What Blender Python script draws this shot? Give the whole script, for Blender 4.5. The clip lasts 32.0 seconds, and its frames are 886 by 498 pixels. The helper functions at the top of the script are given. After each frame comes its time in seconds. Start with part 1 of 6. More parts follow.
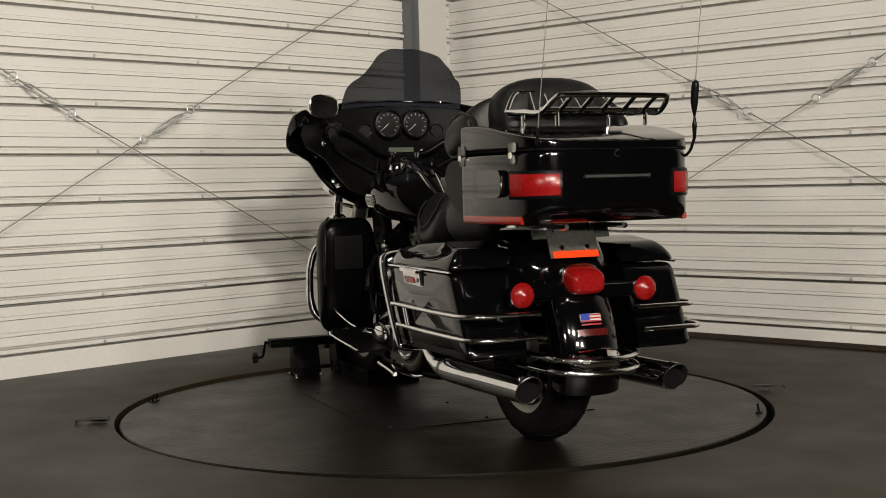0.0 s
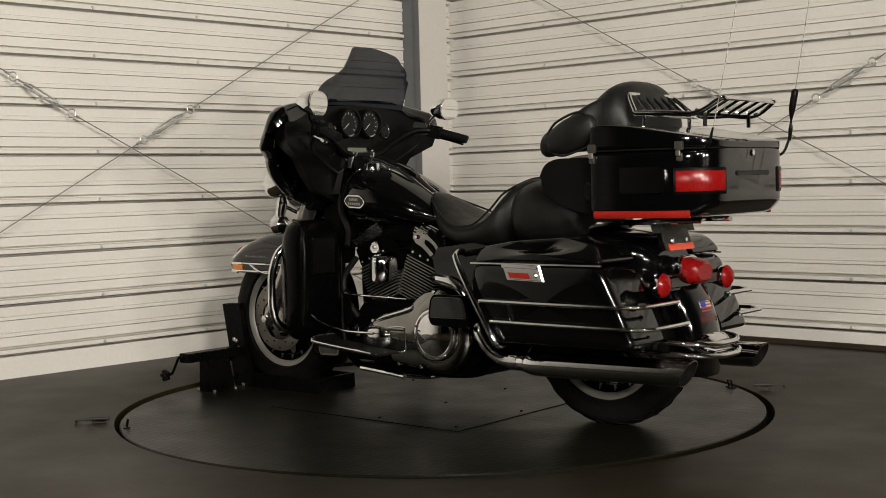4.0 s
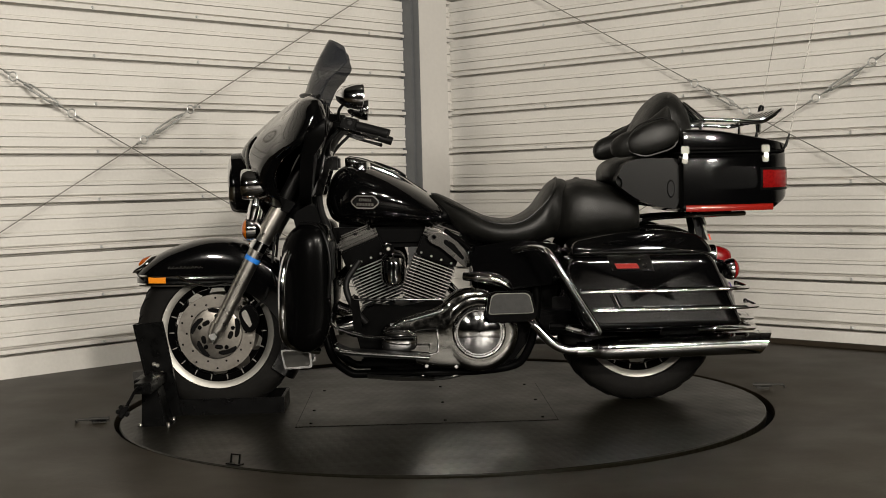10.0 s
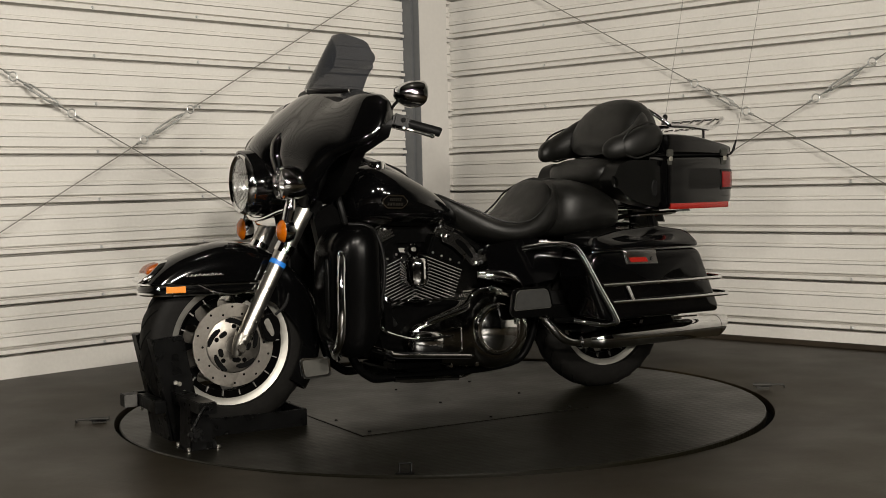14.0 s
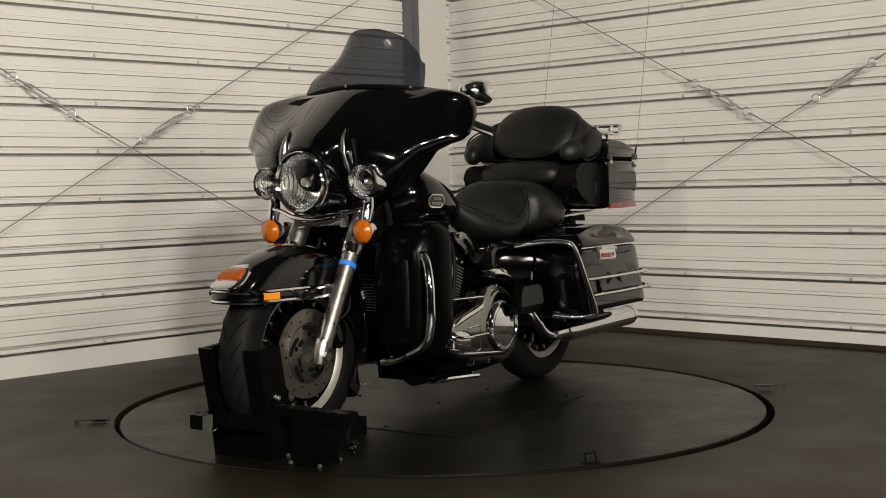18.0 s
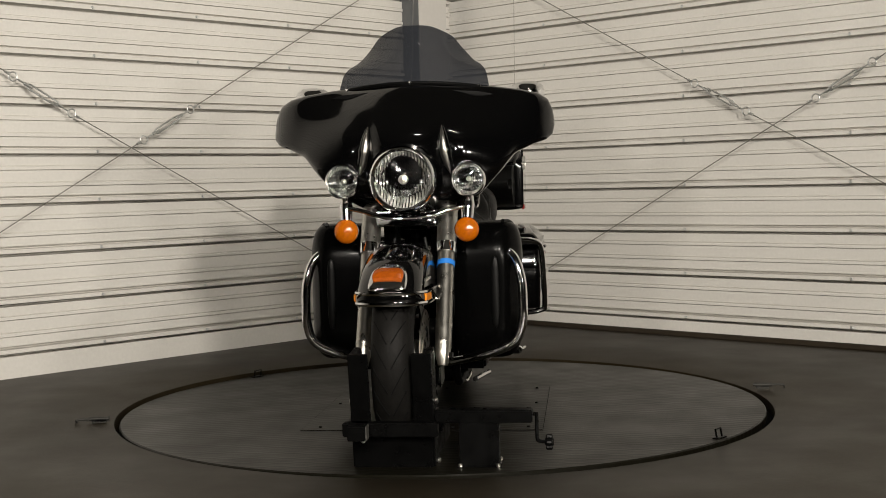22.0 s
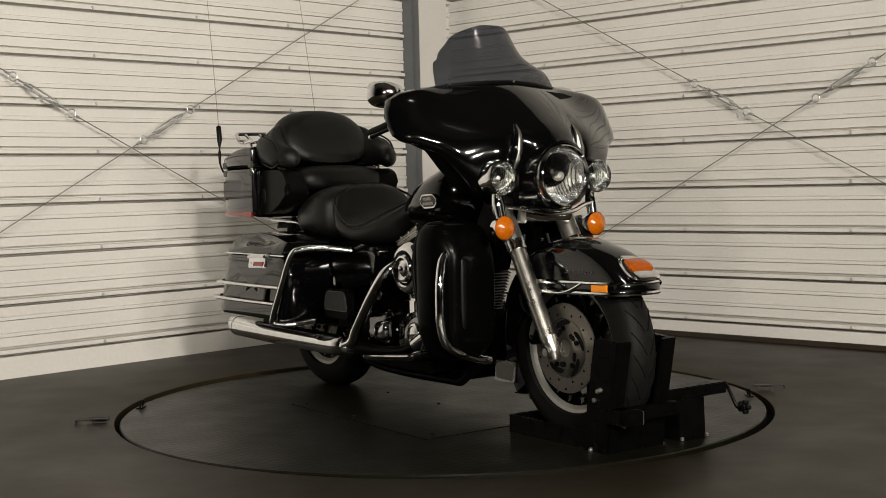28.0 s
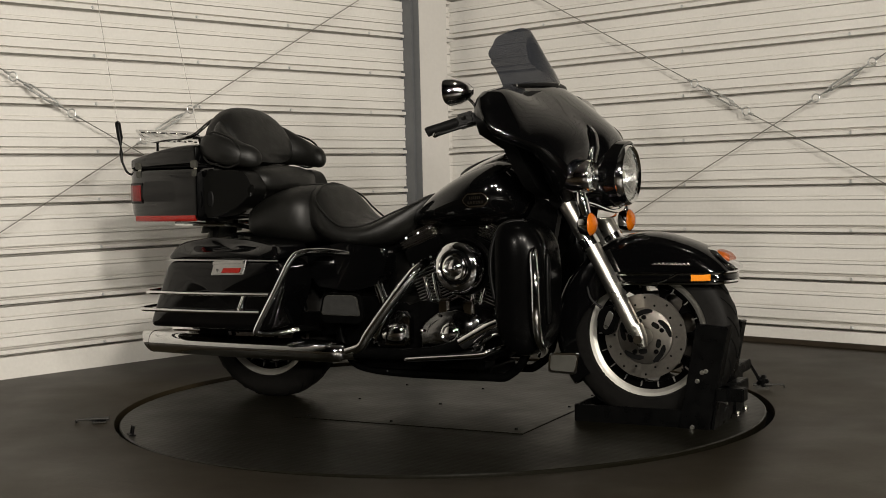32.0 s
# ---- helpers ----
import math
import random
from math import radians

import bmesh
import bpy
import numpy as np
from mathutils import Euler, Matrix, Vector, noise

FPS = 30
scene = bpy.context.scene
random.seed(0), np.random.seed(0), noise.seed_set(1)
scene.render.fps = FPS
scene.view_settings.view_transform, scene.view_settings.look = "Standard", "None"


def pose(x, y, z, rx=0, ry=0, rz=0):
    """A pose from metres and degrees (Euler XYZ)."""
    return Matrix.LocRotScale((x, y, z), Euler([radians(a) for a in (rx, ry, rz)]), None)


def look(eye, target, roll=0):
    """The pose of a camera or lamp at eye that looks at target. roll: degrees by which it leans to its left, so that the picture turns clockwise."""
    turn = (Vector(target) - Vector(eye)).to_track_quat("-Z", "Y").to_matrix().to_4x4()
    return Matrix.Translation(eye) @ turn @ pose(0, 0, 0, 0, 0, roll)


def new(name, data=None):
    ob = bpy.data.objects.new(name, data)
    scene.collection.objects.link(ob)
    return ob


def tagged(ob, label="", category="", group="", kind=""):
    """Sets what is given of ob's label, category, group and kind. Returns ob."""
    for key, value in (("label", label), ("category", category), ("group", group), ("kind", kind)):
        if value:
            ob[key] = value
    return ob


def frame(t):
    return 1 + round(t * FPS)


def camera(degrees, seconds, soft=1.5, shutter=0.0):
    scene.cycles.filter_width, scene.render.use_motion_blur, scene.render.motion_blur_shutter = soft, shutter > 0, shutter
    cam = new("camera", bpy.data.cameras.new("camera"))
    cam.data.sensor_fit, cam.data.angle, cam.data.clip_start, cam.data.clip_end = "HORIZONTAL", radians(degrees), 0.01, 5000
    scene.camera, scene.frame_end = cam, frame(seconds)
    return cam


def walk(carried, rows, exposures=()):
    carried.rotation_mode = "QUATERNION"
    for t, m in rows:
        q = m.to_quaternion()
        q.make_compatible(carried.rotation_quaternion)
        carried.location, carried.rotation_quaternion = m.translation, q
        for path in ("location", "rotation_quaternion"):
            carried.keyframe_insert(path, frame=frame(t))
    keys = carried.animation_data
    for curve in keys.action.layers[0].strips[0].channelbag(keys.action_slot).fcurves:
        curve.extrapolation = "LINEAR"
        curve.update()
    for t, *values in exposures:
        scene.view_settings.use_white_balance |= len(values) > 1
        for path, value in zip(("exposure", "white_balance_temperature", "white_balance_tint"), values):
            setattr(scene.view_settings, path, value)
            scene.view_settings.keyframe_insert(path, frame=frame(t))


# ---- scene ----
cam = camera(37.87, 32.0, soft=0.9)
EYE = pose(0, -4.9389, 0.84, 87.0848, 0, -0.1767) @ pose(0, 0, 0, 0, 0, -1.3776)
walk(cam, [(0.0, EYE), (32.0, EYE)], exposures=[(0.0, 0.0), (32.0, 0.0)])

# ---- light: lamps along the hall behind the camera, most to its right, added high fill, and a ceiling strip ----
world = bpy.data.worlds.new("world")
scene.world = world
world.use_nodes = True
world.node_tree.nodes["Background"].inputs[0].default_value = (1.0, 0.93, 0.82, 1)
world.node_tree.nodes["Background"].inputs[1].default_value = 0.004


def area_lamp(name, eye, target, size, power, colour):
    data = bpy.data.lights.new(name, "AREA")
    data.shape, data.size, data.size_y = "RECTANGLE", size[0], size[1]
    data.energy, data.color, data.spread = power, colour, radians(110)
    ob = new(name, data)
    ob.matrix_world = look(eye, target)
    return ob


WARM = (1.0, 0.93, 0.825)
for x, y, z, power in ((1.9, -5.3, 1.45, 23), (2.7, -5.1, 1.4, 25), (-1.5, -5.1, 1.75, 22)):
    area_lamp("hall_lamp", (x, y, z), (x * 0.1 - 0.5, 1.4, 1.0), (0.3, 0.2), power, WARM)
# two unseen fill lights, added to brighten the walls beside the bike's shadow
for x, power in ((1.6, 98), (0.2, 52)):
    area_lamp("high_fill", (x, -6.5, 2.9), (-0.7, 1.4, 1.1), (0.5, 0.3), power, WARM)
area_lamp("ceiling_tube", (0.4, -2.2, 4.7), (0.4, -2.0, 0), (0.5, 0.04), 6, WARM)

# ---- materials ----


def node_mat(name, colour, rough=0.5, metal=0.0, vary=0.0, grain=40.0, bump=0.0, bump_scale=200.0, rough_vary=0.0,
             coat=0.0, transmission=0.0, ior=1.45, stain=0.0, stain_scale=1.5, stretch=(1, 1, 1), alpha=1.0, spec=0.5, plate=0.0):
    m = bpy.data.materials.new(name)
    m.use_nodes = True
    nt = m.node_tree
    b = nt.nodes["Principled BSDF"]
    b.inputs["Base Color"].default_value = (*colour, 1)
    b.inputs["Roughness"].default_value = rough
    b.inputs["Metallic"].default_value = metal
    b.inputs["Coat Weight"].default_value = coat
    b.inputs["Coat Roughness"].default_value = 0.07
    b.inputs["Transmission Weight"].default_value = transmission
    b.inputs["IOR"].default_value = ior
    b.inputs["Specular IOR Level"].default_value = spec
    b.inputs["Alpha"].default_value = alpha
    coord = nt.nodes.new("ShaderNodeTexCoord")
    mapping = nt.nodes.new("ShaderNodeMapping")
    mapping.inputs["Scale"].default_value = stretch
    nt.links.new(coord.outputs["Object"], mapping.inputs["Vector"])

    def noise_tex(scale, detail=4.0):
        n = nt.nodes.new("ShaderNodeTexNoise")
        n.inputs["Scale"].default_value = scale
        n.inputs["Detail"].default_value = detail
        nt.links.new(mapping.outputs["Vector"], n.inputs["Vector"])
        return n.outputs["Fac"]

    def ranged(fac, lo, hi):
        r = nt.nodes.new("ShaderNodeMapRange")
        r.inputs["From Min"].default_value, r.inputs["From Max"].default_value = 0.3, 0.7
        r.inputs["To Min"].default_value, r.inputs["To Max"].default_value = lo, hi
        nt.links.new(fac, r.inputs["Value"])
        return r.outputs["Result"]

    def times(a, c):
        x = nt.nodes.new("ShaderNodeMath")
        x.operation = "MULTIPLY"
        nt.links.new(a, x.inputs[0])
        nt.links.new(c, x.inputs[1])
        return x.outputs[0]

    if vary or stain:
        f = ranged(noise_tex(grain), 1 - vary, 1 + vary)
        if stain:
            f = times(f, ranged(noise_tex(stain_scale, 6), 1 - stain, 1 + stain))
        mix = nt.nodes.new("ShaderNodeVectorMath")
        mix.operation = "SCALE"
        mix.inputs[0].default_value = colour
        nt.links.new(f, mix.inputs["Scale"])
        nt.links.new(mix.outputs["Vector"], b.inputs["Base Color"])
    if rough_vary:
        nt.links.new(ranged(noise_tex(stain_scale * 3, 6), max(0.02, rough - rough_vary), rough + rough_vary), b.inputs["Roughness"])
    if plate:
        lift = None
        for turn in (45, -45):
            mp = nt.nodes.new("ShaderNodeMapping")
            mp.inputs["Rotation"].default_value = (0, 0, radians(turn))
            mp.inputs["Scale"].default_value = (38, 11, 1)
            vo = nt.nodes.new("ShaderNodeTexVoronoi")
            vo.inputs["Randomness"].default_value = 0.0
            vo.inputs["Scale"].default_value = 1.0
            nt.links.new(coord.outputs["Object"], mp.inputs["Vector"])
            nt.links.new(mp.outputs["Vector"], vo.inputs["Vector"])
            r = nt.nodes.new("ShaderNodeMapRange")
            r.inputs["From Min"].default_value, r.inputs["From Max"].default_value = 0.25, 0.42
            r.inputs["To Min"].default_value, r.inputs["To Max"].default_value = 1.0, 0.0
            nt.links.new(vo.outputs["Distance"], r.inputs["Value"])
            if lift is None:
                lift = r.outputs["Result"]
            else:
                x = nt.nodes.new("ShaderNodeMath")
                x.operation = "MAXIMUM"
                nt.links.new(lift, x.inputs[0])
                nt.links.new(r.outputs["Result"], x.inputs[1])
                lift = x.outputs[0]
        bp = nt.nodes.new("ShaderNodeBump")
        bp.inputs["Strength"].default_value = plate
        bp.inputs["Distance"].default_value = 0.0015
        nt.links.new(lift, bp.inputs["Height"])
        nt.links.new(bp.outputs["Normal"], b.inputs["Normal"])
    if bump:
        bp = nt.nodes.new("ShaderNodeBump")
        bp.inputs["Strength"].default_value = bump
        bp.inputs["Distance"].default_value = 0.002
        nt.links.new(noise_tex(bump_scale, 3), bp.inputs["Height"])
        nt.links.new(bp.outputs["Normal"], b.inputs["Normal"])
    return m


PANEL = node_mat("white_panel_paint", (0.72, 0.70, 0.66), 0.42, vary=0.03, grain=60, stain=0.05, stain_scale=1.3, bump=0.05, bump_scale=30, rough_vary=0.06)
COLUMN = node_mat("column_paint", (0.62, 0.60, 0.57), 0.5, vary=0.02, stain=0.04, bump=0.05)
# darker, slightly bluer grey than the column's front
COLUMN_GREY = node_mat("corner_grey", (0.13, 0.135, 0.14), 0.5, vary=0.05, stain=0.08, bump=0.05)
# walls and ceiling out of view: the hall's darkness is put into their colour
HALL_DARK = node_mat("hall_dark_wall", (0.014, 0.0135, 0.0125), 0.7, spec=0.2, vary=0.03, stain=0.08)
CEIL = node_mat("hall_dark_ceiling", (0.05, 0.049, 0.045), 0.6, spec=0.2, vary=0.03, stain=0.08)
FLOOR = node_mat("rubber_floor", (0.0172, 0.0124, 0.0054), 0.46, spec=0.26, vary=0.18, grain=55, stain=0.22, stain_scale=1.1, bump=0.22, bump_scale=120, rough_vary=0.05)
GALV = node_mat("galvanised_steel", (0.68, 0.69, 0.68), 0.44, metal=1.0, vary=0.15, grain=60, rough_vary=0.1, stain_scale=12)
CABLE = node_mat("steel_cable", (0.30, 0.29, 0.27), 0.45, metal=0.8, vary=0.2, grain=300, bump=0.4, bump_scale=500)
PIT = node_mat("dark_gap", (0.004, 0.004, 0.004), 0.9, vary=0.2, spec=0.05)
STEEL_BLACK = node_mat("black_painted_steel", (0.0016, 0.0016, 0.0016), 0.34, spec=0.08, vary=0.25, grain=25, stain=0.2, stain_scale=9, bump=0.12, bump_scale=120, rough_vary=0.12)
TABLE = node_mat("turntable_steel", (0.0042, 0.0037, 0.0019), 0.36, spec=0.24, vary=0.08, grain=50, stain=0.14, stain_scale=1.6, rough_vary=0.06, plate=0.25)
BOLT = node_mat("zinc_bolt", (0.62, 0.60, 0.55), 0.3, metal=1.0, vary=0.1)
PAINT = node_mat("gloss_black_paint", (0.0012, 0.0012, 0.0013), 0.08, spec=0.3, coat=0.65, bump=0.003, bump_scale=14, vary=0.3, grain=300)
DARK_CHROME = node_mat("dark_chrome", (0.20, 0.20, 0.20), 0.12, metal=1.0, vary=0.1, grain=60, rough_vary=0.05, stain_scale=20, bump=0.02, bump_scale=40)
LOWER = node_mat("black_lower_fairing", (0.0011, 0.0011, 0.0011), 0.22, spec=0.06, coat=0.02, bump=0.012, bump_scale=20, vary=0.3, grain=200)
SATIN = node_mat("satin_black_plastic", (0.0022, 0.0022, 0.0022), 0.36, spec=0.16, vary=0.2, grain=200, bump=0.12, bump_scale=500)
LEATHER = node_mat("black_vinyl_leather", (0.0052, 0.0051, 0.0045), 0.42, spec=0.36, vary=0.25, grain=70, bump=0.5, bump_scale=330, stain=0.25, stain_scale=8, rough_vary=0.08)
CHROME = node_mat("chrome", (0.80, 0.80, 0.80), 0.06, metal=1.0, rough_vary=0.03, stain_scale=15, vary=0.06, grain=30)
ALU = node_mat("brushed_aluminium", (0.43, 0.415, 0.38), 0.30, metal=1.0, vary=0.04, grain=90, rough_vary=0.04, stain_scale=10, bump=0.04, bump_scale=350)
RIM = node_mat("machined_rim", (0.38, 0.37, 0.34), 0.50, metal=0.8, vary=0.05, grain=70, rough_vary=0.05, stain_scale=9)
SILVER = node_mat("lamp_reflector", (0.70, 0.71, 0.71), 0.11, metal=1.0, vary=0.08, grain=60)
ROCKER = node_mat("rocker_metal", (0.36, 0.35, 0.33), 0.18, metal=1.0, vary=0.1, grain=60)
CASE = node_mat("polished_case", (0.30, 0.295, 0.275), 0.09, metal=1.0, vary=0.06, grain=40, rough_vary=0.05, stain_scale=14, bump=0.02, bump_scale=60)
ROTOR = node_mat("brake_disc_steel", (0.22, 0.205, 0.183), 0.38, metal=1.0, vary=0.08, grain=90, rough_vary=0.08, stain_scale=20)
ENGINE = node_mat("black_engine_enamel", (0.0014, 0.0014, 0.0014), 0.34, spec=0.03, vary=0.3, grain=60, bump=0.15, bump_scale=150)
FIN = node_mat("polished_fin_edge", (0.22, 0.213, 0.20), 0.40, metal=0.6, vary=0.15, grain=80)
TYRE = node_mat("tyre_rubber", (0.0055, 0.0052, 0.0048), 0.55, spec=0.1, vary=0.2, grain=60, stain=0.25, stain_scale=6, bump=0.3, bump_scale=160)
RED = node_mat("red_lens", (0.17, 0.004, 0.004), 0.24, spec=0.35, vary=0.25, grain=120)
RED_REFLECTOR = node_mat("red_reflector", (0.22, 0.010, 0.006), 0.22, coat=0.5, vary=0.2, grain=250)
AMBER = node_mat("amber_lens", (0.36, 0.085, 0.002), 0.16, coat=0.4, vary=0.15, grain=100)
AMBER_DARK = node_mat("dim_amber_lens", (0.26, 0.052, 0.002), 0.25, coat=0.2, vary=0.12, grain=100)
AMBER_FLAT = node_mat("amber_reflector", (0.66, 0.21, 0.008), 0.3, coat=0.3, vary=0.08, grain=250)
GLASS = node_mat("clear_glass", (0.95, 0.96, 0.95), 0.02, transmission=1.0, ior=1.45)
SMOKE = node_mat("smoked_acrylic", (0.020, 0.022, 0.027), 0.05, spec=0.1, alpha=0.75, vary=0.05)
MIRROR = node_mat("mirror_glass", (0.85, 0.85, 0.84), 0.02, metal=1.0)
DIAL = node_mat("gauge_face", (0.010, 0.0105, 0.010), 0.4, spec=0.15, vary=0.1)
MARK = node_mat("pale_marking", (0.48, 0.47, 0.43), 0.4, vary=0.05)
DARK_RED = node_mat("dark_red_reflector", (0.055, 0.004, 0.004), 0.25, coat=0.3, vary=0.2, grain=200)
ORANGE_RED = node_mat("orange_red_reflector", (0.62, 0.045, 0.008), 0.25, coat=0.4, vary=0.25, grain=220)
SCREEN = node_mat("radio_screen", (0.10, 0.115, 0.085), 0.15, coat=0.5, vary=0.05)
BLUE = node_mat("blue_tape", (0.015, 0.16, 0.55), 0.45, vary=0.08, grain=120)
FLAG_RED = node_mat("sticker_red", (0.26, 0.02, 0.025), 0.4, vary=0.05)
FLAG_BLUE = node_mat("sticker_blue", (0.02, 0.04, 0.25), 0.4, vary=0.05)
# pale metal that paints the light reflected in the black vents
VENT_GLINT = node_mat("vent_glint_metal", (0.30, 0.29, 0.27), 0.30, metal=1.0, vary=0.1, grain=60)
BRACKET = node_mat("dull_steel_plate", (0.12, 0.12, 0.108), 0.42, metal=0.9, vary=0.12, grain=80, stain=0.15, stain_scale=20)
PALE_PAD = node_mat("pale_grey_pad", (0.045, 0.044, 0.038), 0.5, vary=0.12, bump=0.2, bump_scale=300)
POD = node_mat("satin_pod_plastic", (0.004, 0.004, 0.0037), 0.30, spec=0.08, vary=0.2, grain=200, stain=0.2, stain_scale=7, bump=0.01, bump_scale=60)
PALE_CAP = node_mat("pale_grey_cap", (0.05, 0.048, 0.044), 0.5, vary=0.15, grain=80, stain=0.2, stain_scale=20)
DUSTY = node_mat("dusty_steel", (0.03, 0.029, 0.026), 0.5, spec=0.3, vary=0.2, grain=60, stain=0.2, stain_scale=8, bump=0.1)
SHADE_BROWN = node_mat("brown_shade_strip", (0.03, 0.022, 0.014), 0.5, vary=0.15, stain=0.15)
RUBBER = node_mat("black_rubber", (0.004, 0.004, 0.004), 0.5, spec=0.15, vary=0.15, bump=0.3, bump_scale=250)
GREY_PAD = node_mat("grey_rubber_pad", (0.022, 0.022, 0.021), 0.55, spec=0.3, vary=0.15, bump=0.3, bump_scale=300)

# ---- mesh helpers ----


def mesh_of(bm, name, material, sharp=38):
    bmesh.ops.recalc_face_normals(bm, faces=bm.faces)
    for f in bm.faces:
        f.smooth = True
    for e in bm.edges:
        if len(e.link_faces) == 2 and e.calc_face_angle(0) > radians(sharp):
            e.smooth = False
    me = bpy.data.meshes.new(name)
    bm.to_mesh(me)
    bm.free()
    me.materials.append(material)
    return me


def part(name, bm, material, parent, label="", m=None, sharp=38):
    ob = new(name, mesh_of(bm, name, material, sharp))
    ob.parent = parent
    if m is not None:
        ob.matrix_basis = m
    return tagged(ob, label)


def again(ob, parent, m):
    """One more part on the same mesh."""
    o = new(ob.name.split(".")[0], ob.data)
    o.parent = parent
    o.matrix_basis = m
    return o


def thing(name, label, category, group="", kind=""):
    return tagged(new(name), label, category, group, kind)


def cuboid(lo, hi, bevel=0.0, seg=2, bm=None):
    bm = bm or bmesh.new()
    made = bmesh.ops.create_cube(bm, size=1)["verts"]
    for v in made:
        v.co = Vector([lo[i] + (v.co[i] + 0.5) * (hi[i] - lo[i]) for i in range(3)])
    if bevel:
        edges = list({e for v in made for e in v.link_edges})
        bmesh.ops.bevel(bm, geom=edges, offset=bevel, segments=seg, affect="EDGES", clamp_overlap=True)
    return bm


def ring_rows(rows, closed=True, cap=True, bm=None):
    """Skin over rows of points with the same count."""
    bm = bm or bmesh.new()
    vs = [[bm.verts.new(p) for p in row] for row in rows]
    n = len(rows[0])
    for a, b in zip(vs, vs[1:]):
        for i in range(n if closed else n - 1):
            j = (i + 1) % n
            try:
                bm.faces.new((a[i], a[j], b[j], b[i]))
            except ValueError:
                pass
    if cap and closed:
        bm.faces.new(vs[0][::-1])
        bm.faces.new(vs[-1])
    return bm


def spline(points, steps=8):
    """Catmull-Rom through the points."""
    p = [Vector(q) for q in points]
    p = [p[0] * 2 - p[1]] + p + [p[-1] * 2 - p[-2]]
    out = []
    for i in range(1, len(p) - 2):
        for k in range(steps):
            t = k / steps
            out.append(0.5 * ((2 * p[i]) + (p[i + 1] - p[i - 1]) * t + (2 * p[i - 1] - 5 * p[i] + 4 * p[i + 1] - p[i + 2]) * t * t
                              + (3 * p[i] - p[i - 1] - 3 * p[i + 1] + p[i + 2]) * t ** 3))
    return out + [p[-2]]


def tube(points, r, sides=10, smooth=8, bm=None, closed=False):
    """A pipe along points; r a number or a radius at each given point."""
    pts = spline(points, smooth) if smooth > 1 else [Vector(q) for q in points]
    if isinstance(r, (int, float)):
        rad = [r] * len(pts)
    else:
        rad = [float(v) for v in np.interp(np.linspace(0, len(r) - 1, len(pts)), range(len(r)), r)]
    rows, n = [], None
    for i, q in enumerate(pts):
        d = (pts[min(i + 1, len(pts) - 1)] - pts[max(i - 1, 0)]).normalized()
        if n is None:
            n = d.orthogonal().normalized()
        n = (n - d * n.dot(d)).normalized()
        b = d.cross(n)
        rows.append([q + (n * math.cos(a) + b * math.sin(a)) * rad[i] for a in [2 * math.pi * k / sides for k in range(sides)]])
    return ring_rows(rows, bm=bm)


def lathe(profile, sides=40, axis="y", centre=(0, 0, 0), bm=None, cap=False, sweep=(0, 360)):
    """Turn (radius, along) pairs about an axis."""
    rows = []
    full = sweep[1] - sweep[0] >= 360
    count = sides if full else sides + 1
    for r, h in profile:
        row = []
        for k in range(count):
            a = radians(sweep[0] + (sweep[1] - sweep[0]) * k / sides)
            c, s = r * math.cos(a), r * math.sin(a)
            v = {"y": (c, h, s), "x": (h, c, s), "z": (c, s, h)}[axis]
            row.append((v[0] + centre[0], v[1] + centre[1], v[2] + centre[2]))
        rows.append(row)
    return ring_rows(rows, closed=full, cap=cap, bm=bm)


def disc_profile(r, h0, h1, bevel=0.002):
    return [(0.0005, h0), (r - bevel, h0), (r, h0 + bevel), (r, h1 - bevel), (r - bevel, h1), (0.0005, h1)]


def egg(x, w, lo, hi, n=2.6, yc=0.0, count=36, flat=1.0):
    """A rounded-rectangle ring across the bike at x."""
    out = []
    mid, h = (lo + hi) / 2, (hi - lo) / 2
    for k in range(count):
        a = 2 * math.pi * k / count
        c, s = math.cos(a), math.sin(a)
        y = math.copysign(abs(c) ** (2 / n), c) * w
        z = math.copysign(abs(s) ** (2 / n), s) * h
        out.append((x, yc + y, mid + z))
    return out


def eggs(table, steps=5, n=2.6, count=36, bm=None):
    """Skin of rings from rows (x, half width, low, high[, yc[, n]]), smoothed along the rows."""
    rows = [(*t, *([0.0, n][len(t) - 4:])) for t in table]
    a = np.array(rows, float)
    k = np.arange(len(a))
    fine = np.linspace(0, len(a) - 1, (len(a) - 1) * steps + 1)
    cols = []
    for c in range(6):
        pts = spline([(i, v, 0) for i, v in zip(k, a[:, c])], steps)
        cols.append([p.y for p in pts])
    return ring_rows([egg(cols[0][i], max(cols[1][i], 0.001), cols[2][i], max(cols[3][i], cols[2][i] + 0.001), cols[5][i], cols[4][i], count) for i in range(len(fine))], bm=bm)


def slab(outline, y0, y1, bevel=0.0, seg=2, bm=None):
    """A plate with an outline in x and z, between two places across the bike."""
    bm = bm or bmesh.new()
    a = [bm.verts.new((x, y0, z)) for x, z in outline]
    b = [bm.verts.new((x, y1, z)) for x, z in outline]
    fs = [bm.faces.new(a), bm.faces.new(b[::-1])]
    n = len(a)
    for i in range(n):
        fs.append(bm.faces.new((a[i], b[i], b[(i + 1) % n], a[(i + 1) % n])))
    if bevel:
        edges = list({e for v in a + b for e in v.link_edges if (e.verts[0] in a) == (e.verts[1] in a)})
        bmesh.ops.bevel(bm, geom=edges, offset=bevel, segments=seg, affect="EDGES", clamp_overlap=True)
    return bm


